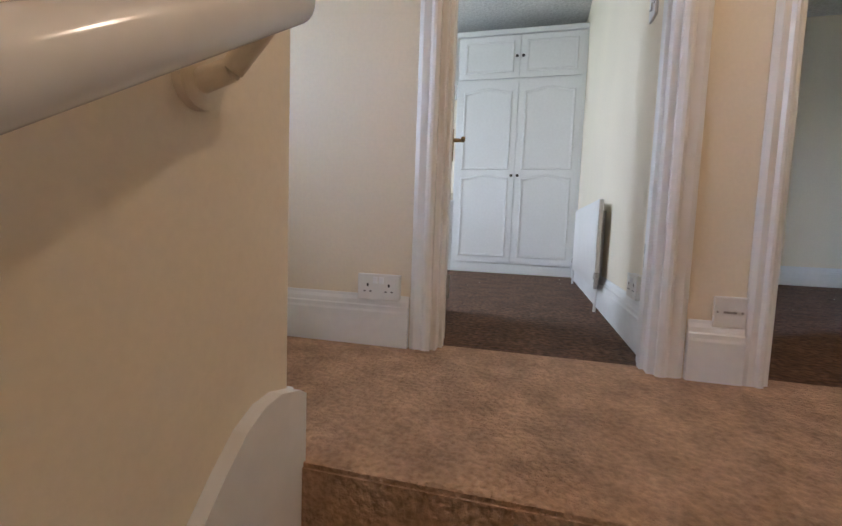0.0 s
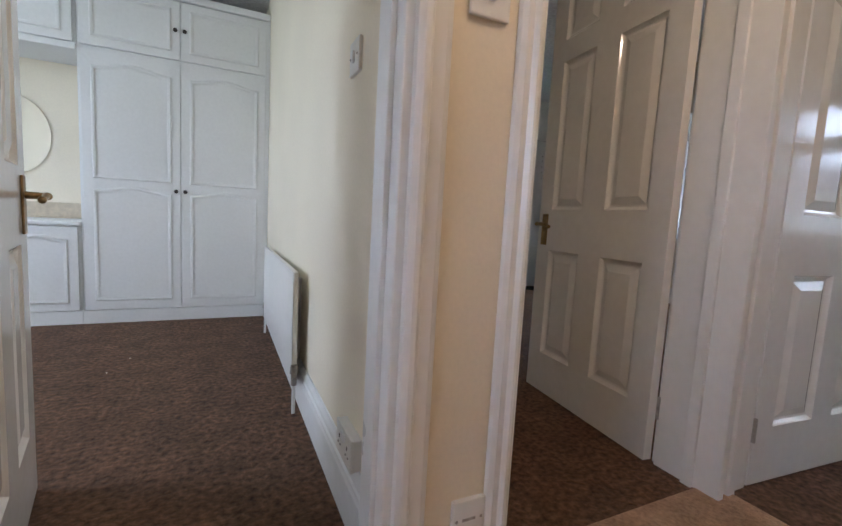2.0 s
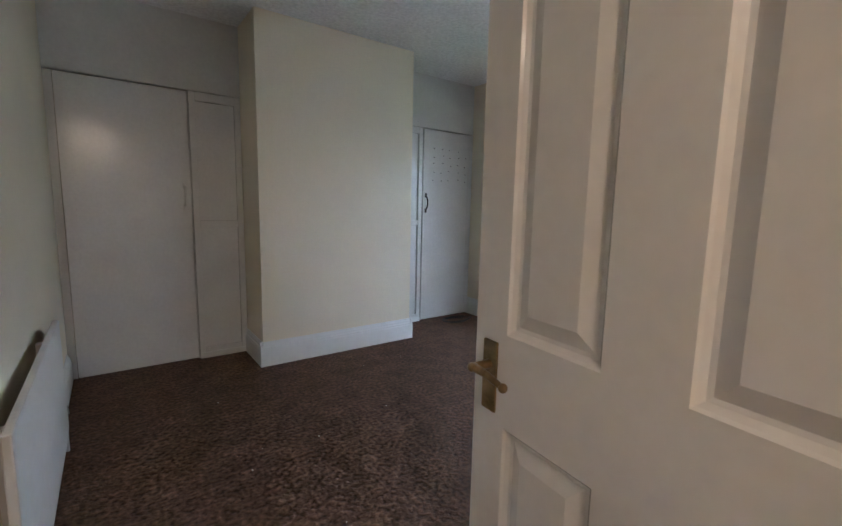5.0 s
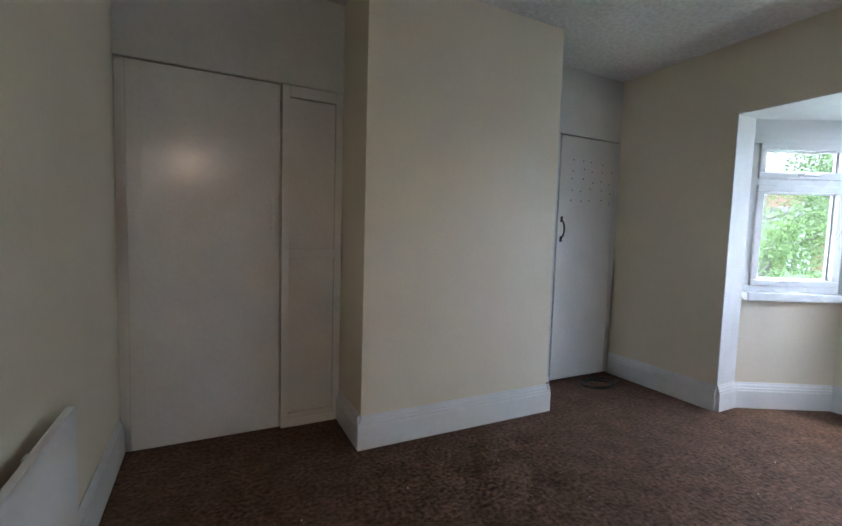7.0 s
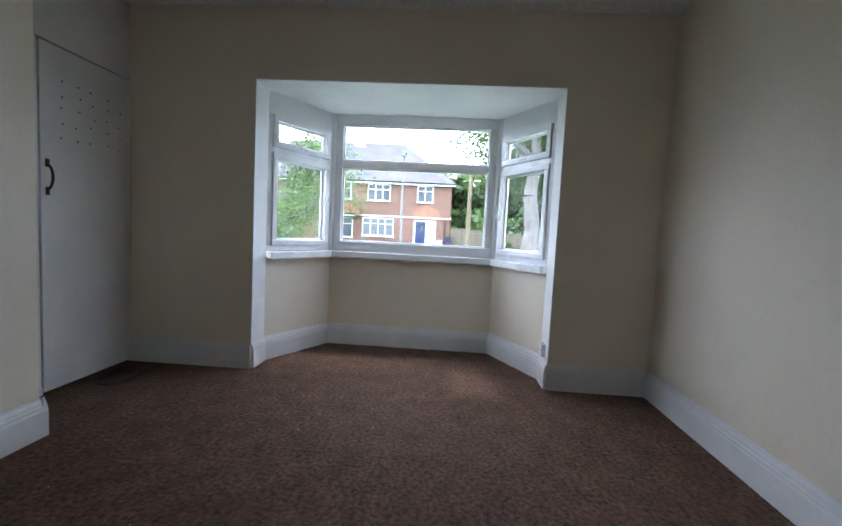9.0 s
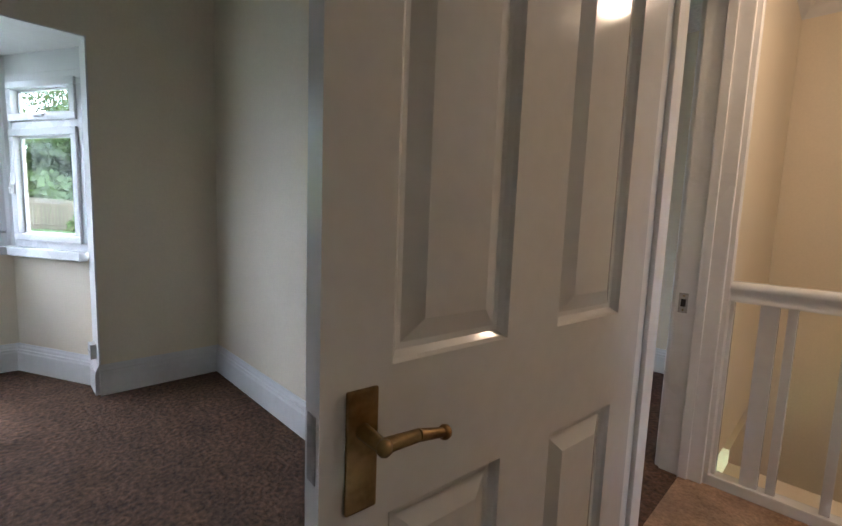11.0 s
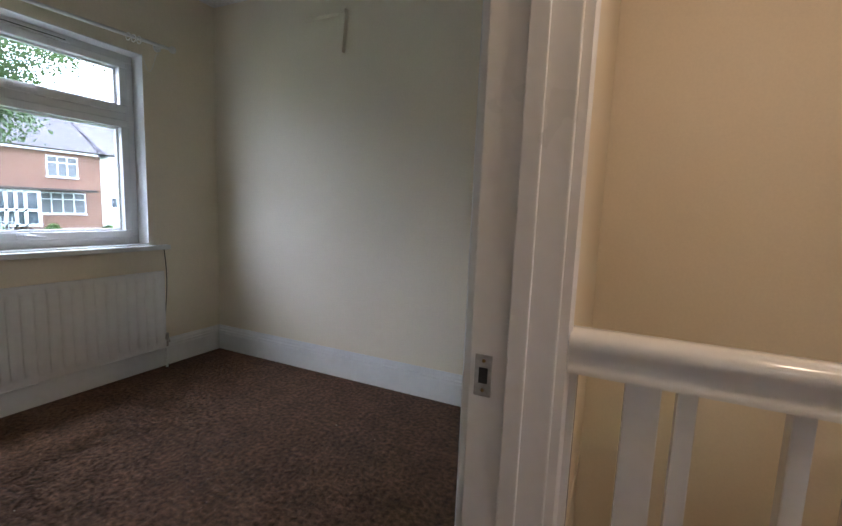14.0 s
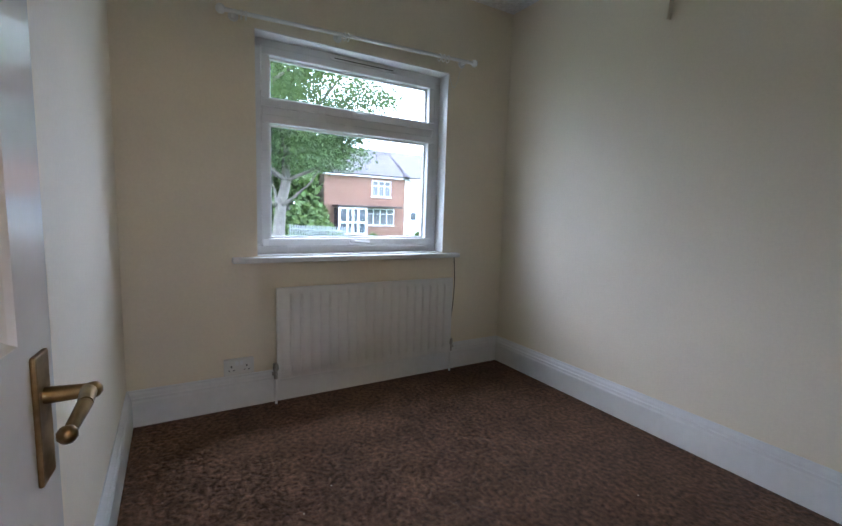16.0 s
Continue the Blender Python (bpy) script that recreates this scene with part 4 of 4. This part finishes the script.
# the landing lamp whose light falls on the stair wall
for nm, x, y, z in (("landing_lamp", 0.17, -0.60, 2.03),):
    lp = thing(nm, "plain pendant lamp holder hanging from the ceiling", "ceiling lamp")
    part("flex", tube(bmn(), (x, y, z + 0.16), (x, y, H), 0.004), M_PLAST, lp)
    part("rose", tube(bmn(), (x, y, H - 0.025), (x, y, H), 0.04, seg=20), M_PLAST, lp)
    part("lamp_holder", tube(bmn(), (x, y, z + 0.09), (x, y, z + 0.17), 0.018), M_PLAST, lp)

# bits of fluff on the brown carpets
rnd = random.Random(11)
bits = bmn()
for k in range(36):
    if k % 2:
        x, y = rnd.uniform(0.5, 3.3), rnd.uniform(1.6, 3.2)
    elif k % 4:
        x, y = rnd.uniform(1.4, 3.3), rnd.uniform(-2.1, -0.3)
    else:
        x, y = rnd.uniform(-1.6, -0.3), rnd.uniform(0.6, 2.6)
    s = rnd.uniform(0.0015, 0.0032)
    box(bits, (-s, -s * 0.6, 0), (s, s * 0.6, s), 0, pose(x, y, 0.0, 0, 0, rnd.uniform(0, 180)))
single("carpet_fluff", bits, M_CREAMTILE, "scattered pale fluff on the carpet", "fluff", kind="stuff")

# ---- outside: ground, road, houses, trees ----
def land(x, y):
    return -2.75 + 2.40 * max(0.0, min(1.0, (x - 9) / 24)) ** 1.3 + 0.055 * max(-18.0, min(6.0, y - 2.0)) * max(0.0, min(1.0, (x - 9) / 24))


def ground_sheet(name, xs, ys, up, material, label):
    bm = bmn()
    g = [[bm.verts.new((x, y, land(x, y) + up)) for y in ys] for x in xs]
    for a, b in zip(g, g[1:]):
        for i in range(len(ys) - 1):
            bm.faces.new((a[i], a[i + 1], b[i + 1], b[i]))
    return single(name, bm, material, label, kind="structure")


ground_sheet("ground", [-300, -40, 4, 7, 9, 11, 13, 15, 18, 21, 24, 27, 30, 33, 36, 60, 150, 600], [-600, -150, -60, -30, -20, -14, -8, -4, 0, 4, 8, 14, 20, 40, 100, 600], 0, M_GRASS, "grass verges and gardens sloping up")
ground_sheet("road", [11, 12, 13, 14, 15, 16, 17, 18], [-60, -30, -20, -14, -8, -4, 0, 4, 8, 14, 20, 40], 0.01, M_ROAD, "grey asphalt street")
ground_sheet("pavement", [20, 21, 22], [-60, -30, -20, -14, -8, -4, 0, 4, 8, 14, 20, 40], 0.10, M_PAVE, "pale pavement beyond the road")


def far_window(par, y0, y1, z0, z1, x, lights, curtain=False):
    """A casement window on a far front wall; the wall face is at x, looking towards -x."""
    w = part("window", box(bmn(), (x - 0.02, y0, z0), (x + 0.04, y1, z1)), M_FARGLASS if not curtain else M_NET, par)
    b = bmn()
    t = 0.07
    for a, c, d, e in ((y0 - t, y1 + t, z0 - t, z0), (y0 - t, y1 + t, z1, z1 + t), (y0 - t, y0, z0, z1), (y1, y1 + t, z0, z1)):
        box(b, (x - 0.07, a, d), (x + 0.02, c, e))
    for k in range(1, lights):
        yy = y0 + (y1 - y0) * k / lights
        box(b, (x - 0.06, yy - 0.04, z0), (x + 0.02, yy + 0.04, z1))
    zz = z0 + (z1 - z0) * 0.7
    box(b, (x - 0.055, y0, zz - 0.03), (x + 0.02, y1, zz + 0.03))
    part("frame", b, M_UPVC, w)
    part("sill", box(bmn(), (x - 0.14, y0 - 0.12, z0 - 0.14), (x, y1 + 0.12, z0 - 0.07)), M_UPVC, w)


def courses(par, x, y0, y1, z0, z1, holes, material):
    """Rows of proud bricks on a far wall, one mesh, leaving the openings free."""
    bm = bmn()
    bh, bl = 0.15, 0.45
    r = 0
    z = z0
    while z < z1 - 0.05:
        y = y0 - (bl / 2 if r % 2 else 0)
        while y < y1 - 0.05:
            e, b0 = min(y + bl - 0.02, y1), max(y, y0)
            cy, cz = (y + e) / 2, z + bh / 2
            if not any(h[0] < cy < h[1] and h[2] - 0.05 < cz < h[3] + 0.02 for h in holes):
                v = [bm.verts.new(q) for q in ((x - 0.015, b0, z), (x - 0.015, e, z), (x - 0.015, e, z + bh - 0.02), (x - 0.015, b0, z + bh - 0.02))]
                bm.faces.new(v)
            y += bl
        z += bh
        r += 1
    return tagged(part("brickwork", bm, material, par), "courses of red brick", kind="stuff")


def roof(par, x0, x1, y0, y1, z, rise, hip0, hip1, material):
    bm = bmn()
    xm = (x0 + x1) / 2
    c = [bm.verts.new(q) for q in ((x0, y0, z), (x1, y0, z), (x1, y1, z), (x0, y1, z), (xm, y0 + hip0, z + rise), (xm, y1 - hip1, z + rise))]
    for f in ((0, 3, 5, 4), (1, 4, 5, 2), (0, 4, 1), (3, 2, 5), (0, 1, 2, 3)):
        bm.faces.new([c[i] for i in f])
    rf = part("roof", bm, material, par)
    b = bmn()
    n = 28
    for k in range(1, n):
        s = k / n
        box(b, (x0 + (xm - x0) * s - 0.03, y0 + hip0 * s, z + rise * s), (x0 + (xm - x0) * s + 0.05, y1 - hip1 * s, z + rise * s + 0.012))
    part("tile_course", b, material, rf)
    part("fascia", box(bmn(), (x0 - 0.02, y0, z - 0.22), (x0 + 0.06, y1, z)), M_UPVC, rf)
    part("gutter", tube(bmn(), (x0 - 0.06, y0, z - 0.03), (x0 - 0.06, y1, z - 0.03), 0.07, seg=8), M_DARK, rf)
    return rf


def house(x, y0, y1, base, eave, rise, label, wins, doors, hips, material=M_BRICKF, depth=8.0, chimney=None):
    h = thing("house", label, "house")
    part("wall", box(bmn(), (x, y0, base - 2.0), (x + depth, y1, eave)), M_MORTARF if material is M_BRICKF else material, h)
    holes = [(a, b, c, d) for a, b, c, d, *_ in wins] + [(a, b, base - 1, d) for a, b, d, *_ in doors]
    if material is M_BRICKF:
        courses(h, x, y0, y1, base - 0.3, eave - 0.2, holes, material)
    for a, b, c, d, n, cur in wins:
        far_window(h, a, b, c, d, x, n, cur)
    for a, b, d, mt in doors:
        dr = part("door", box(bmn(), (x - 0.06, a, base - 0.2), (x + 0.03, b, d), 0.02), mt, h)
        part("door_surround", box(box(box(bmn(), (x - 0.09, a - 0.12, base - 0.2), (x, a, d + 0.12)), (x - 0.09, b, base - 0.2), (x, b + 0.12, d + 0.12)), (x - 0.09, a, d), (x, b, d + 0.12)), M_UPVC, dr)
        part("door_glazing", box(bmn(), (x - 0.075, a + 0.2, base + 1.25), (x - 0.055, b - 0.2, d - 0.2)), M_FARGLASS, dr)
    rf = roof(h, x - 0.35, x + depth + 0.35, y0 - 0.3, y1 + 0.3, eave, rise, hips[0], hips[1], M_TILE)
    if chimney:
        part("chimney", box(bmn(), (x + depth / 2 - 0.6, chimney - 0.5, eave + rise - 1.0), (x + depth / 2 + 0.6, chimney + 0.5, eave + rise + 1.1), 0.03), M_MORTARF, rf)
    return h


D1 = -0.63
h1 = house(34, 1.45, 18.0, 0.25 + D1, 5.4 + D1, 3.7, "red brick semi-detached house with white windows and a slate hipped roof",
           [(a, b, c + D1, d + D1, n, cur) for a, b, c, d, n, cur in (
               (6.3, 7.95, 3.97, 5.1, 3, False), (2.95, 4.05, 3.97, 5.1, 2, False), (5.95, 8.3, 1.2, 2.47, 4, True),
               (9.4, 11.2, 3.97, 5.1, 2, False), (9.2, 11.6, 1.0, 2.4, 3, False), (13, 14.6, 3.97, 5.1, 2, False))],
           [(3.36, 4.15, 2.4 + D1, M_BLUE)], (4.6, 2.5), chimney=9.6)
part("white_porch_panel", box(bmn(), (33.9, 2.55, 0.2 + D1), (33.98, 3.2, 2.5 + D1)), M_UPVC, h1)
part("meter_box", box(bmn(), (33.85, 2.0, 0.35 + D1), (33.98, 2.5, 1.0 + D1), 0.02), M_UPVC, h1)
part("band_course", box(bmn(), (33.93, 1.4, 2.66 + D1), (33.99, 9.0, 2.76 + D1)), M_UPVC, h1)
part("downpipe", tube(bmn(), (33.9, 1.85, 0.2 + D1), (33.9, 1.85, 2.7 + D1), 0.05, seg=8), M_DARK, h1)
arch = [(1.05 * math.cos(math.pi * k / 16), 0.85 * math.sin(math.pi * k / 16)) for k in range(17)]
part("brick_arch", prism(bmn(), arch, Matrix.Translation((33.95, 3.3, 2.80 + D1)) @ Matrix.Rotation(radians(90), 4, "Z"), -0.05), M_ORANGE, h1, "orange brick arch above the door")
can = roof(h1, 32.4, 36.0, 8.6, 13.5, 2.75 + D1, 0.9, 0.2, 0.2, M_ORANGE)
hleft = house(31, 11.2, 17.5, -0.33, 2.27, 1.2, "single-storey brick wing with an orange tiled roof", [(15.0, 16.2, 0.4, 1.6, 2, False)], [(13.0, 13.9, 1.75, M_UPVC)], (0.6, 0.6), depth=4)
h2 = house(38, -19.8, -11.8, -0.85, 4.45, 2.9, "brown brick semi-detached house with a white porch and bay",
           [(-18.2, -16.4, 2.55, 3.9, 3, True), (-18.6, -15.8, -0.1, 1.3, 4, True)], [], (0.3, 3.4))
pch = part("porch", box(bmn(), (36.6, -15.2, -1.0), (38, -12.7, 1.35)), M_FARGLASS, h2)
b = bmn()
for y in (-15.2, -14.45, -13.95, -13.45, -12.7):
    box(b, (36.52, y - 0.09, -1.0), (36.62, y + 0.09, 1.4))
for z in (-0.9, 0.1, 1.35):
    box(b, (36.52, -15.2, z - 0.08), (36.62, -12.7, z + 0.08))
part("porch_frame", b, M_UPVC, pch)
part("canopy", box(bmn(), (36.3, -18.7, 1.45), (38.0, -12.5, 1.62), 0.03), M_DARK, h2)
h3 = house(38, -28, -19.8, -0.85, 4.45, 2.9, "white rendered house adjoining the brick one", [(-24, -22, 2.2, 3.6, 3, False)], [(-21.3, -20.3, 1.3, M_UPVC)], (3.0, 0.2), material=M_RENDER)


def tree(label, x, y, height, r, seed, limbs=7, leaves=5200, material=None, lean=(0, 0), leaf=0.16, crown_base=0.42, squash=0.72, low_limb=2):
    rnd = random.Random(seed)
    z0 = land(x, y)
    t = thing("tree", label, "tree", pose(x, y, z0))
    bm = bmn()
    pts, prev = [], Vector((0, 0, -0.2))
    for k in range(1, 7):
        s = k / 6
        q = Vector((lean[0] * s + rnd.uniform(-0.12, 0.12), lean[1] * s + rnd.uniform(-0.12, 0.12), height * 0.62 * s))
        tube(bm, prev, q, r * (1.15 - 0.75 * (k - 1) / 6), r * (1.15 - 0.75 * s), 10)
        pts.append(q)
        prev = q
    tips = [pts[-1] + Vector((0, 0, height * 0.2))]
    for k in range(limbs):
        st = pts[low_limb + k % (6 - low_limb)]
        a = 2 * math.pi * k / limbs + rnd.uniform(-0.4, 0.4)
        ln = height * rnd.uniform(0.28, 0.42)
        p = st
        for j in range(4):
            q = p + Vector((math.cos(a), math.sin(a), 0.35 + 0.15 * j)).normalized() * ln / 4 + Vector((rnd.uniform(-1, 1), rnd.uniform(-1, 1), rnd.uniform(-0.5, 1))) * 0.12
            tube(bm, p, q, r * 0.34 * (1 - j * 0.22), r * 0.34 * (0.78 - j * 0.22), 7)
            p = q
            if j > 0:
                tips.append(p + Vector((rnd.uniform(-1, 1), rnd.uniform(-1, 1), rnd.uniform(0, 1))) * 0.5)
    part("trunk", bm, M_BARK, t, smooth=60)
    vs, fs = [], []
    top = height * crown_base
    for k in range(len(tips) * 2):
        c = rnd.choice(tips) + Vector((rnd.gauss(0, 1), rnd.gauss(0, 1), rnd.gauss(0, 0.6))) * height * 0.06
        tips.append(c)
    n = len(tips)
    for k in range(leaves):
        c = tips[k % n]
        d = Vector((rnd.gauss(0, 1), rnd.gauss(0, 1), rnd.gauss(0, squash))) * height * 0.05
        p = c + d
        if p.z < top * 0.75:
            continue
        u = Vector((rnd.gauss(0, 1), rnd.gauss(0, 1), rnd.gauss(0, 1))).normalized() * leaf * rnd.uniform(0.6, 1.3)
        v = u.cross(Vector((rnd.gauss(0, 1), rnd.gauss(0, 1), rnd.gauss(0, 1)))).normalized() * leaf * rnd.uniform(0.4, 0.8)
        i = len(vs)
        vs += [p - u, p + v, p + u, p - v]
        fs.append((i, i + 1, i + 2, i + 3))
    me = bpy.data.meshes.new("crown")
    me.from_pydata(vs, [], fs)
    me.materials.append(material or M_LEAF)
    ob = new("crown", me)
    ob.parent = t
    return t


tree("tall street tree with a thick pale trunk and green crown", 15.5, -1.22, 11.5, 0.34, 3, leaves=32000, leaf=0.055, crown_base=0.56, low_limb=4)
tree("spreading street tree with long dark limbs", 19.5, -4.0, 10.5, 0.28, 5, limbs=13, leaves=60000, leaf=0.062, lean=(0.2, -0.5), crown_base=0.60, low_limb=2, material=M_LEAF2)
tree("street tree with light green leaves", 14.0, 7.6, 8.0, 0.26, 9, leaves=24000, leaf=0.052, crown_base=0.40)
tree("leafy garden tree behind the fence", 40, -3.5, 9.0, 0.35, 12, leaves=6000, leaf=0.28, crown_base=0.15, squash=1.1)
tree("leafy garden tree behind the fence", 43, 0.2, 7.5, 0.35, 14, leaves=5000, leaf=0.28, crown_base=0.12, squash=1.1)
tree("dense garden tree beside the brick house", 40, -9.2, 8.5, 0.35, 17, leaves=7000, leaf=0.28, crown_base=0.10, squash=1.2)
tree("dense garden tree beside the brick house", 44, -6.0, 9.5, 0.35, 21, leaves=6000, leaf=0.3, crown_base=0.10, squash=1.2)
tree("dense tree behind the houses", 50, -13, 13, 0.4, 22, leaves=5000, leaf=0.4, crown_base=0.3)


def bush(label, x, y, s, seed):
    rnd = random.Random(seed)
    vs, fs = [], []
    for k in range(3200):
        a, b = rnd.uniform(0, 6.283), rnd.uniform(0, 1.57)
        rr = s * (0.75 + 0.35 * math.sin(3 * a + seed) * math.cos(2 * b)) * rnd.uniform(0.6, 1.05)
        p = Vector((rr * math.cos(a) * math.cos(b), rr * math.sin(a) * math.cos(b), rr * 0.9 * math.sin(b)))
        u = Vector((rnd.gauss(0, 1), rnd.gauss(0, 1), rnd.gauss(0, 1))).normalized() * (0.05 + 0.075 * s)
        v = u.cross(Vector((rnd.gauss(0, 1), rnd.gauss(0, 1), rnd.gauss(0, 1)))).normalized() * (0.03 + 0.05 * s)
        i = len(vs)
        vs += [p - u, p + v, p + u, p - v]
        fs.append((i, i + 1, i + 2, i + 3))
    me = bpy.data.meshes.new("bush")
    me.from_pydata(vs, [], fs)
    me.materials.append(M_LEAF)
    ob = new("bush", me)
    ob.matrix_basis = pose(x, y, land(x, y) - 0.1)
    return tagged(ob, label, "bush")


for i, (x, y, s) in enumerate(((33, -7.5, 1.6), (34, -9.6, 1.9), (35, -11.2, 1.3), (32, -17.0, 0.8), (34, -19.3, 0.9), (33, -14.3, 0.7), (36, -2.5, 3.4), (37.5, 0.2, 3.6), (36, -4.6, 3.3), (37, -6.6, 3.5), (36.5, -1.0, 3.6), (34.5, -8.8, 2.6), (38, -10.2, 3.4))):
    bush("rounded green garden bush", x, y, s, 30 + i)


def fence(label, x0, y0, x1, y1, hgt, material, pitch, bw):
    f = thing("fence", label, "fence", pose(0, 0, 0))
    n = int(math.hypot(x1 - x0, y1 - y0) / pitch)
    d = Vector((x1 - x0, y1 - y0, 0)).normalized()
    rot = math.degrees(math.atan2(d.y, d.x))
    me = mesh(box(bmn(), (-bw / 2, -0.012, 0.05), (bw / 2, 0.012, hgt)), "board", material)
    for k in range(n):
        q = Vector((x0, y0, 0)) + d * pitch * k
        o = new("board", me)
        o.parent = f
        o.matrix_basis = pose(q.x, q.y, land(q.x, q.y), 0, 0, rot)
    for zz in (0.3, hgt - 0.3):
        part("rail", tube(bmn(), (x0, y0, land(x0, y0) + zz), (x1, y1, land(x1, y1) + zz), 0.04, seg=6), material, f)
    return f


fence("weathered brown board fence beside the garden", 33.5, 1.3, 33.0, -6.0, 1.8, M_FENCE, 0.16, 0.145)
fence("weathered brown board fence along the verge", 24.0, -2.2, 29.0, -3.6, 1.7, M_FENCE, 0.16, 0.145)
fence("grey metal railing in front of the bushes", 31.0, -7.2, 31.5, -12.0, 1.1, M_CONC, 0.17, 0.07)
fence("brown picket fence in a front garden", 27.0, 6.0, 30.0, 7.6, 1.0, M_FENCE, 0.16, 0.13)

sl = thing("street_lamp", "slim grey street lamp column", "street lamp", pose(20.5, 3.78, land(20.5, 3.78)))
part("column", tube(tube(bmn(), (0, 0, -0.2), (0, 0, 1.6), 0.09), (0, 0, 1.6), (0, 0, 6.3), 0.06, 0.045), M_CONC, sl)
part("lantern", box(bmn(), (-0.45, -0.12, 6.25), (0.05, 0.12, 6.42), 0.03), M_CONC, sl)
part("diffuser", box(bmn(), (-0.42, -0.09, 6.2), (-0.08, 0.09, 6.26), 0.02), M_UPVC, sl)
tp = thing("telegraph_pole", "brown timber telegraph pole", "pole", pose(26, 0.41, land(26, 0.41)))
part("pole", tube(bmn(), (0, 0, -0.3), (0, 0, 5.6), 0.13, 0.10), M_POLE, tp)
wb = thing("wheelie_bin", "dark blue wheelie bin beside the house", "bin", pose(33.2, 1.55, land(33.2, 1.55)))
part("tub", box(bmn(), (-0.28, -0.26, 0.0), (0.28, 0.26, 0.98), 0.04), M_BIN, wb)
part("lid", box(bmn(), (-0.32, -0.29, 0.98), (0.32, 0.29, 1.06), 0.03), M_BIN, wb)

# ---- neighbour's brick gable beyond the stairwell window ----
nb = tagged(new("wall_neighbour", mesh(box(bmn(), (-5, -4.85, -3), (5.0, -4.62, 3.4)), "wall_neighbour", M_MORTAR)), "red brick gable wall of the next house", kind="structure")
nr = single("neighbour_eaves", box(bmn(), (-0.8, -0.16, -0.055), (0.8, 0.16, 0.055), 0.01), M_DARK, "dark sloping verge of the neighbouring roof", kind="structure", m=pose(-1.62, -4.45, 0.80, 0, -43, 0))
me = mesh(box(bmn(), (-0.1075, -0.012, -0.0325), (0.1075, 0.012, 0.0325), 0.004), "brick", M_BRICK)
for r in range(24):
    for k in range(12):
        o = new("brick", me)
        o.parent = nb
        o.matrix_basis = pose(-2.15 + 0.225 * k + (0.1125 if r % 2 else 0), -4.61 + 0.004 * math.sin(k * 7 + r * 3), -0.35 + 0.075 * r)
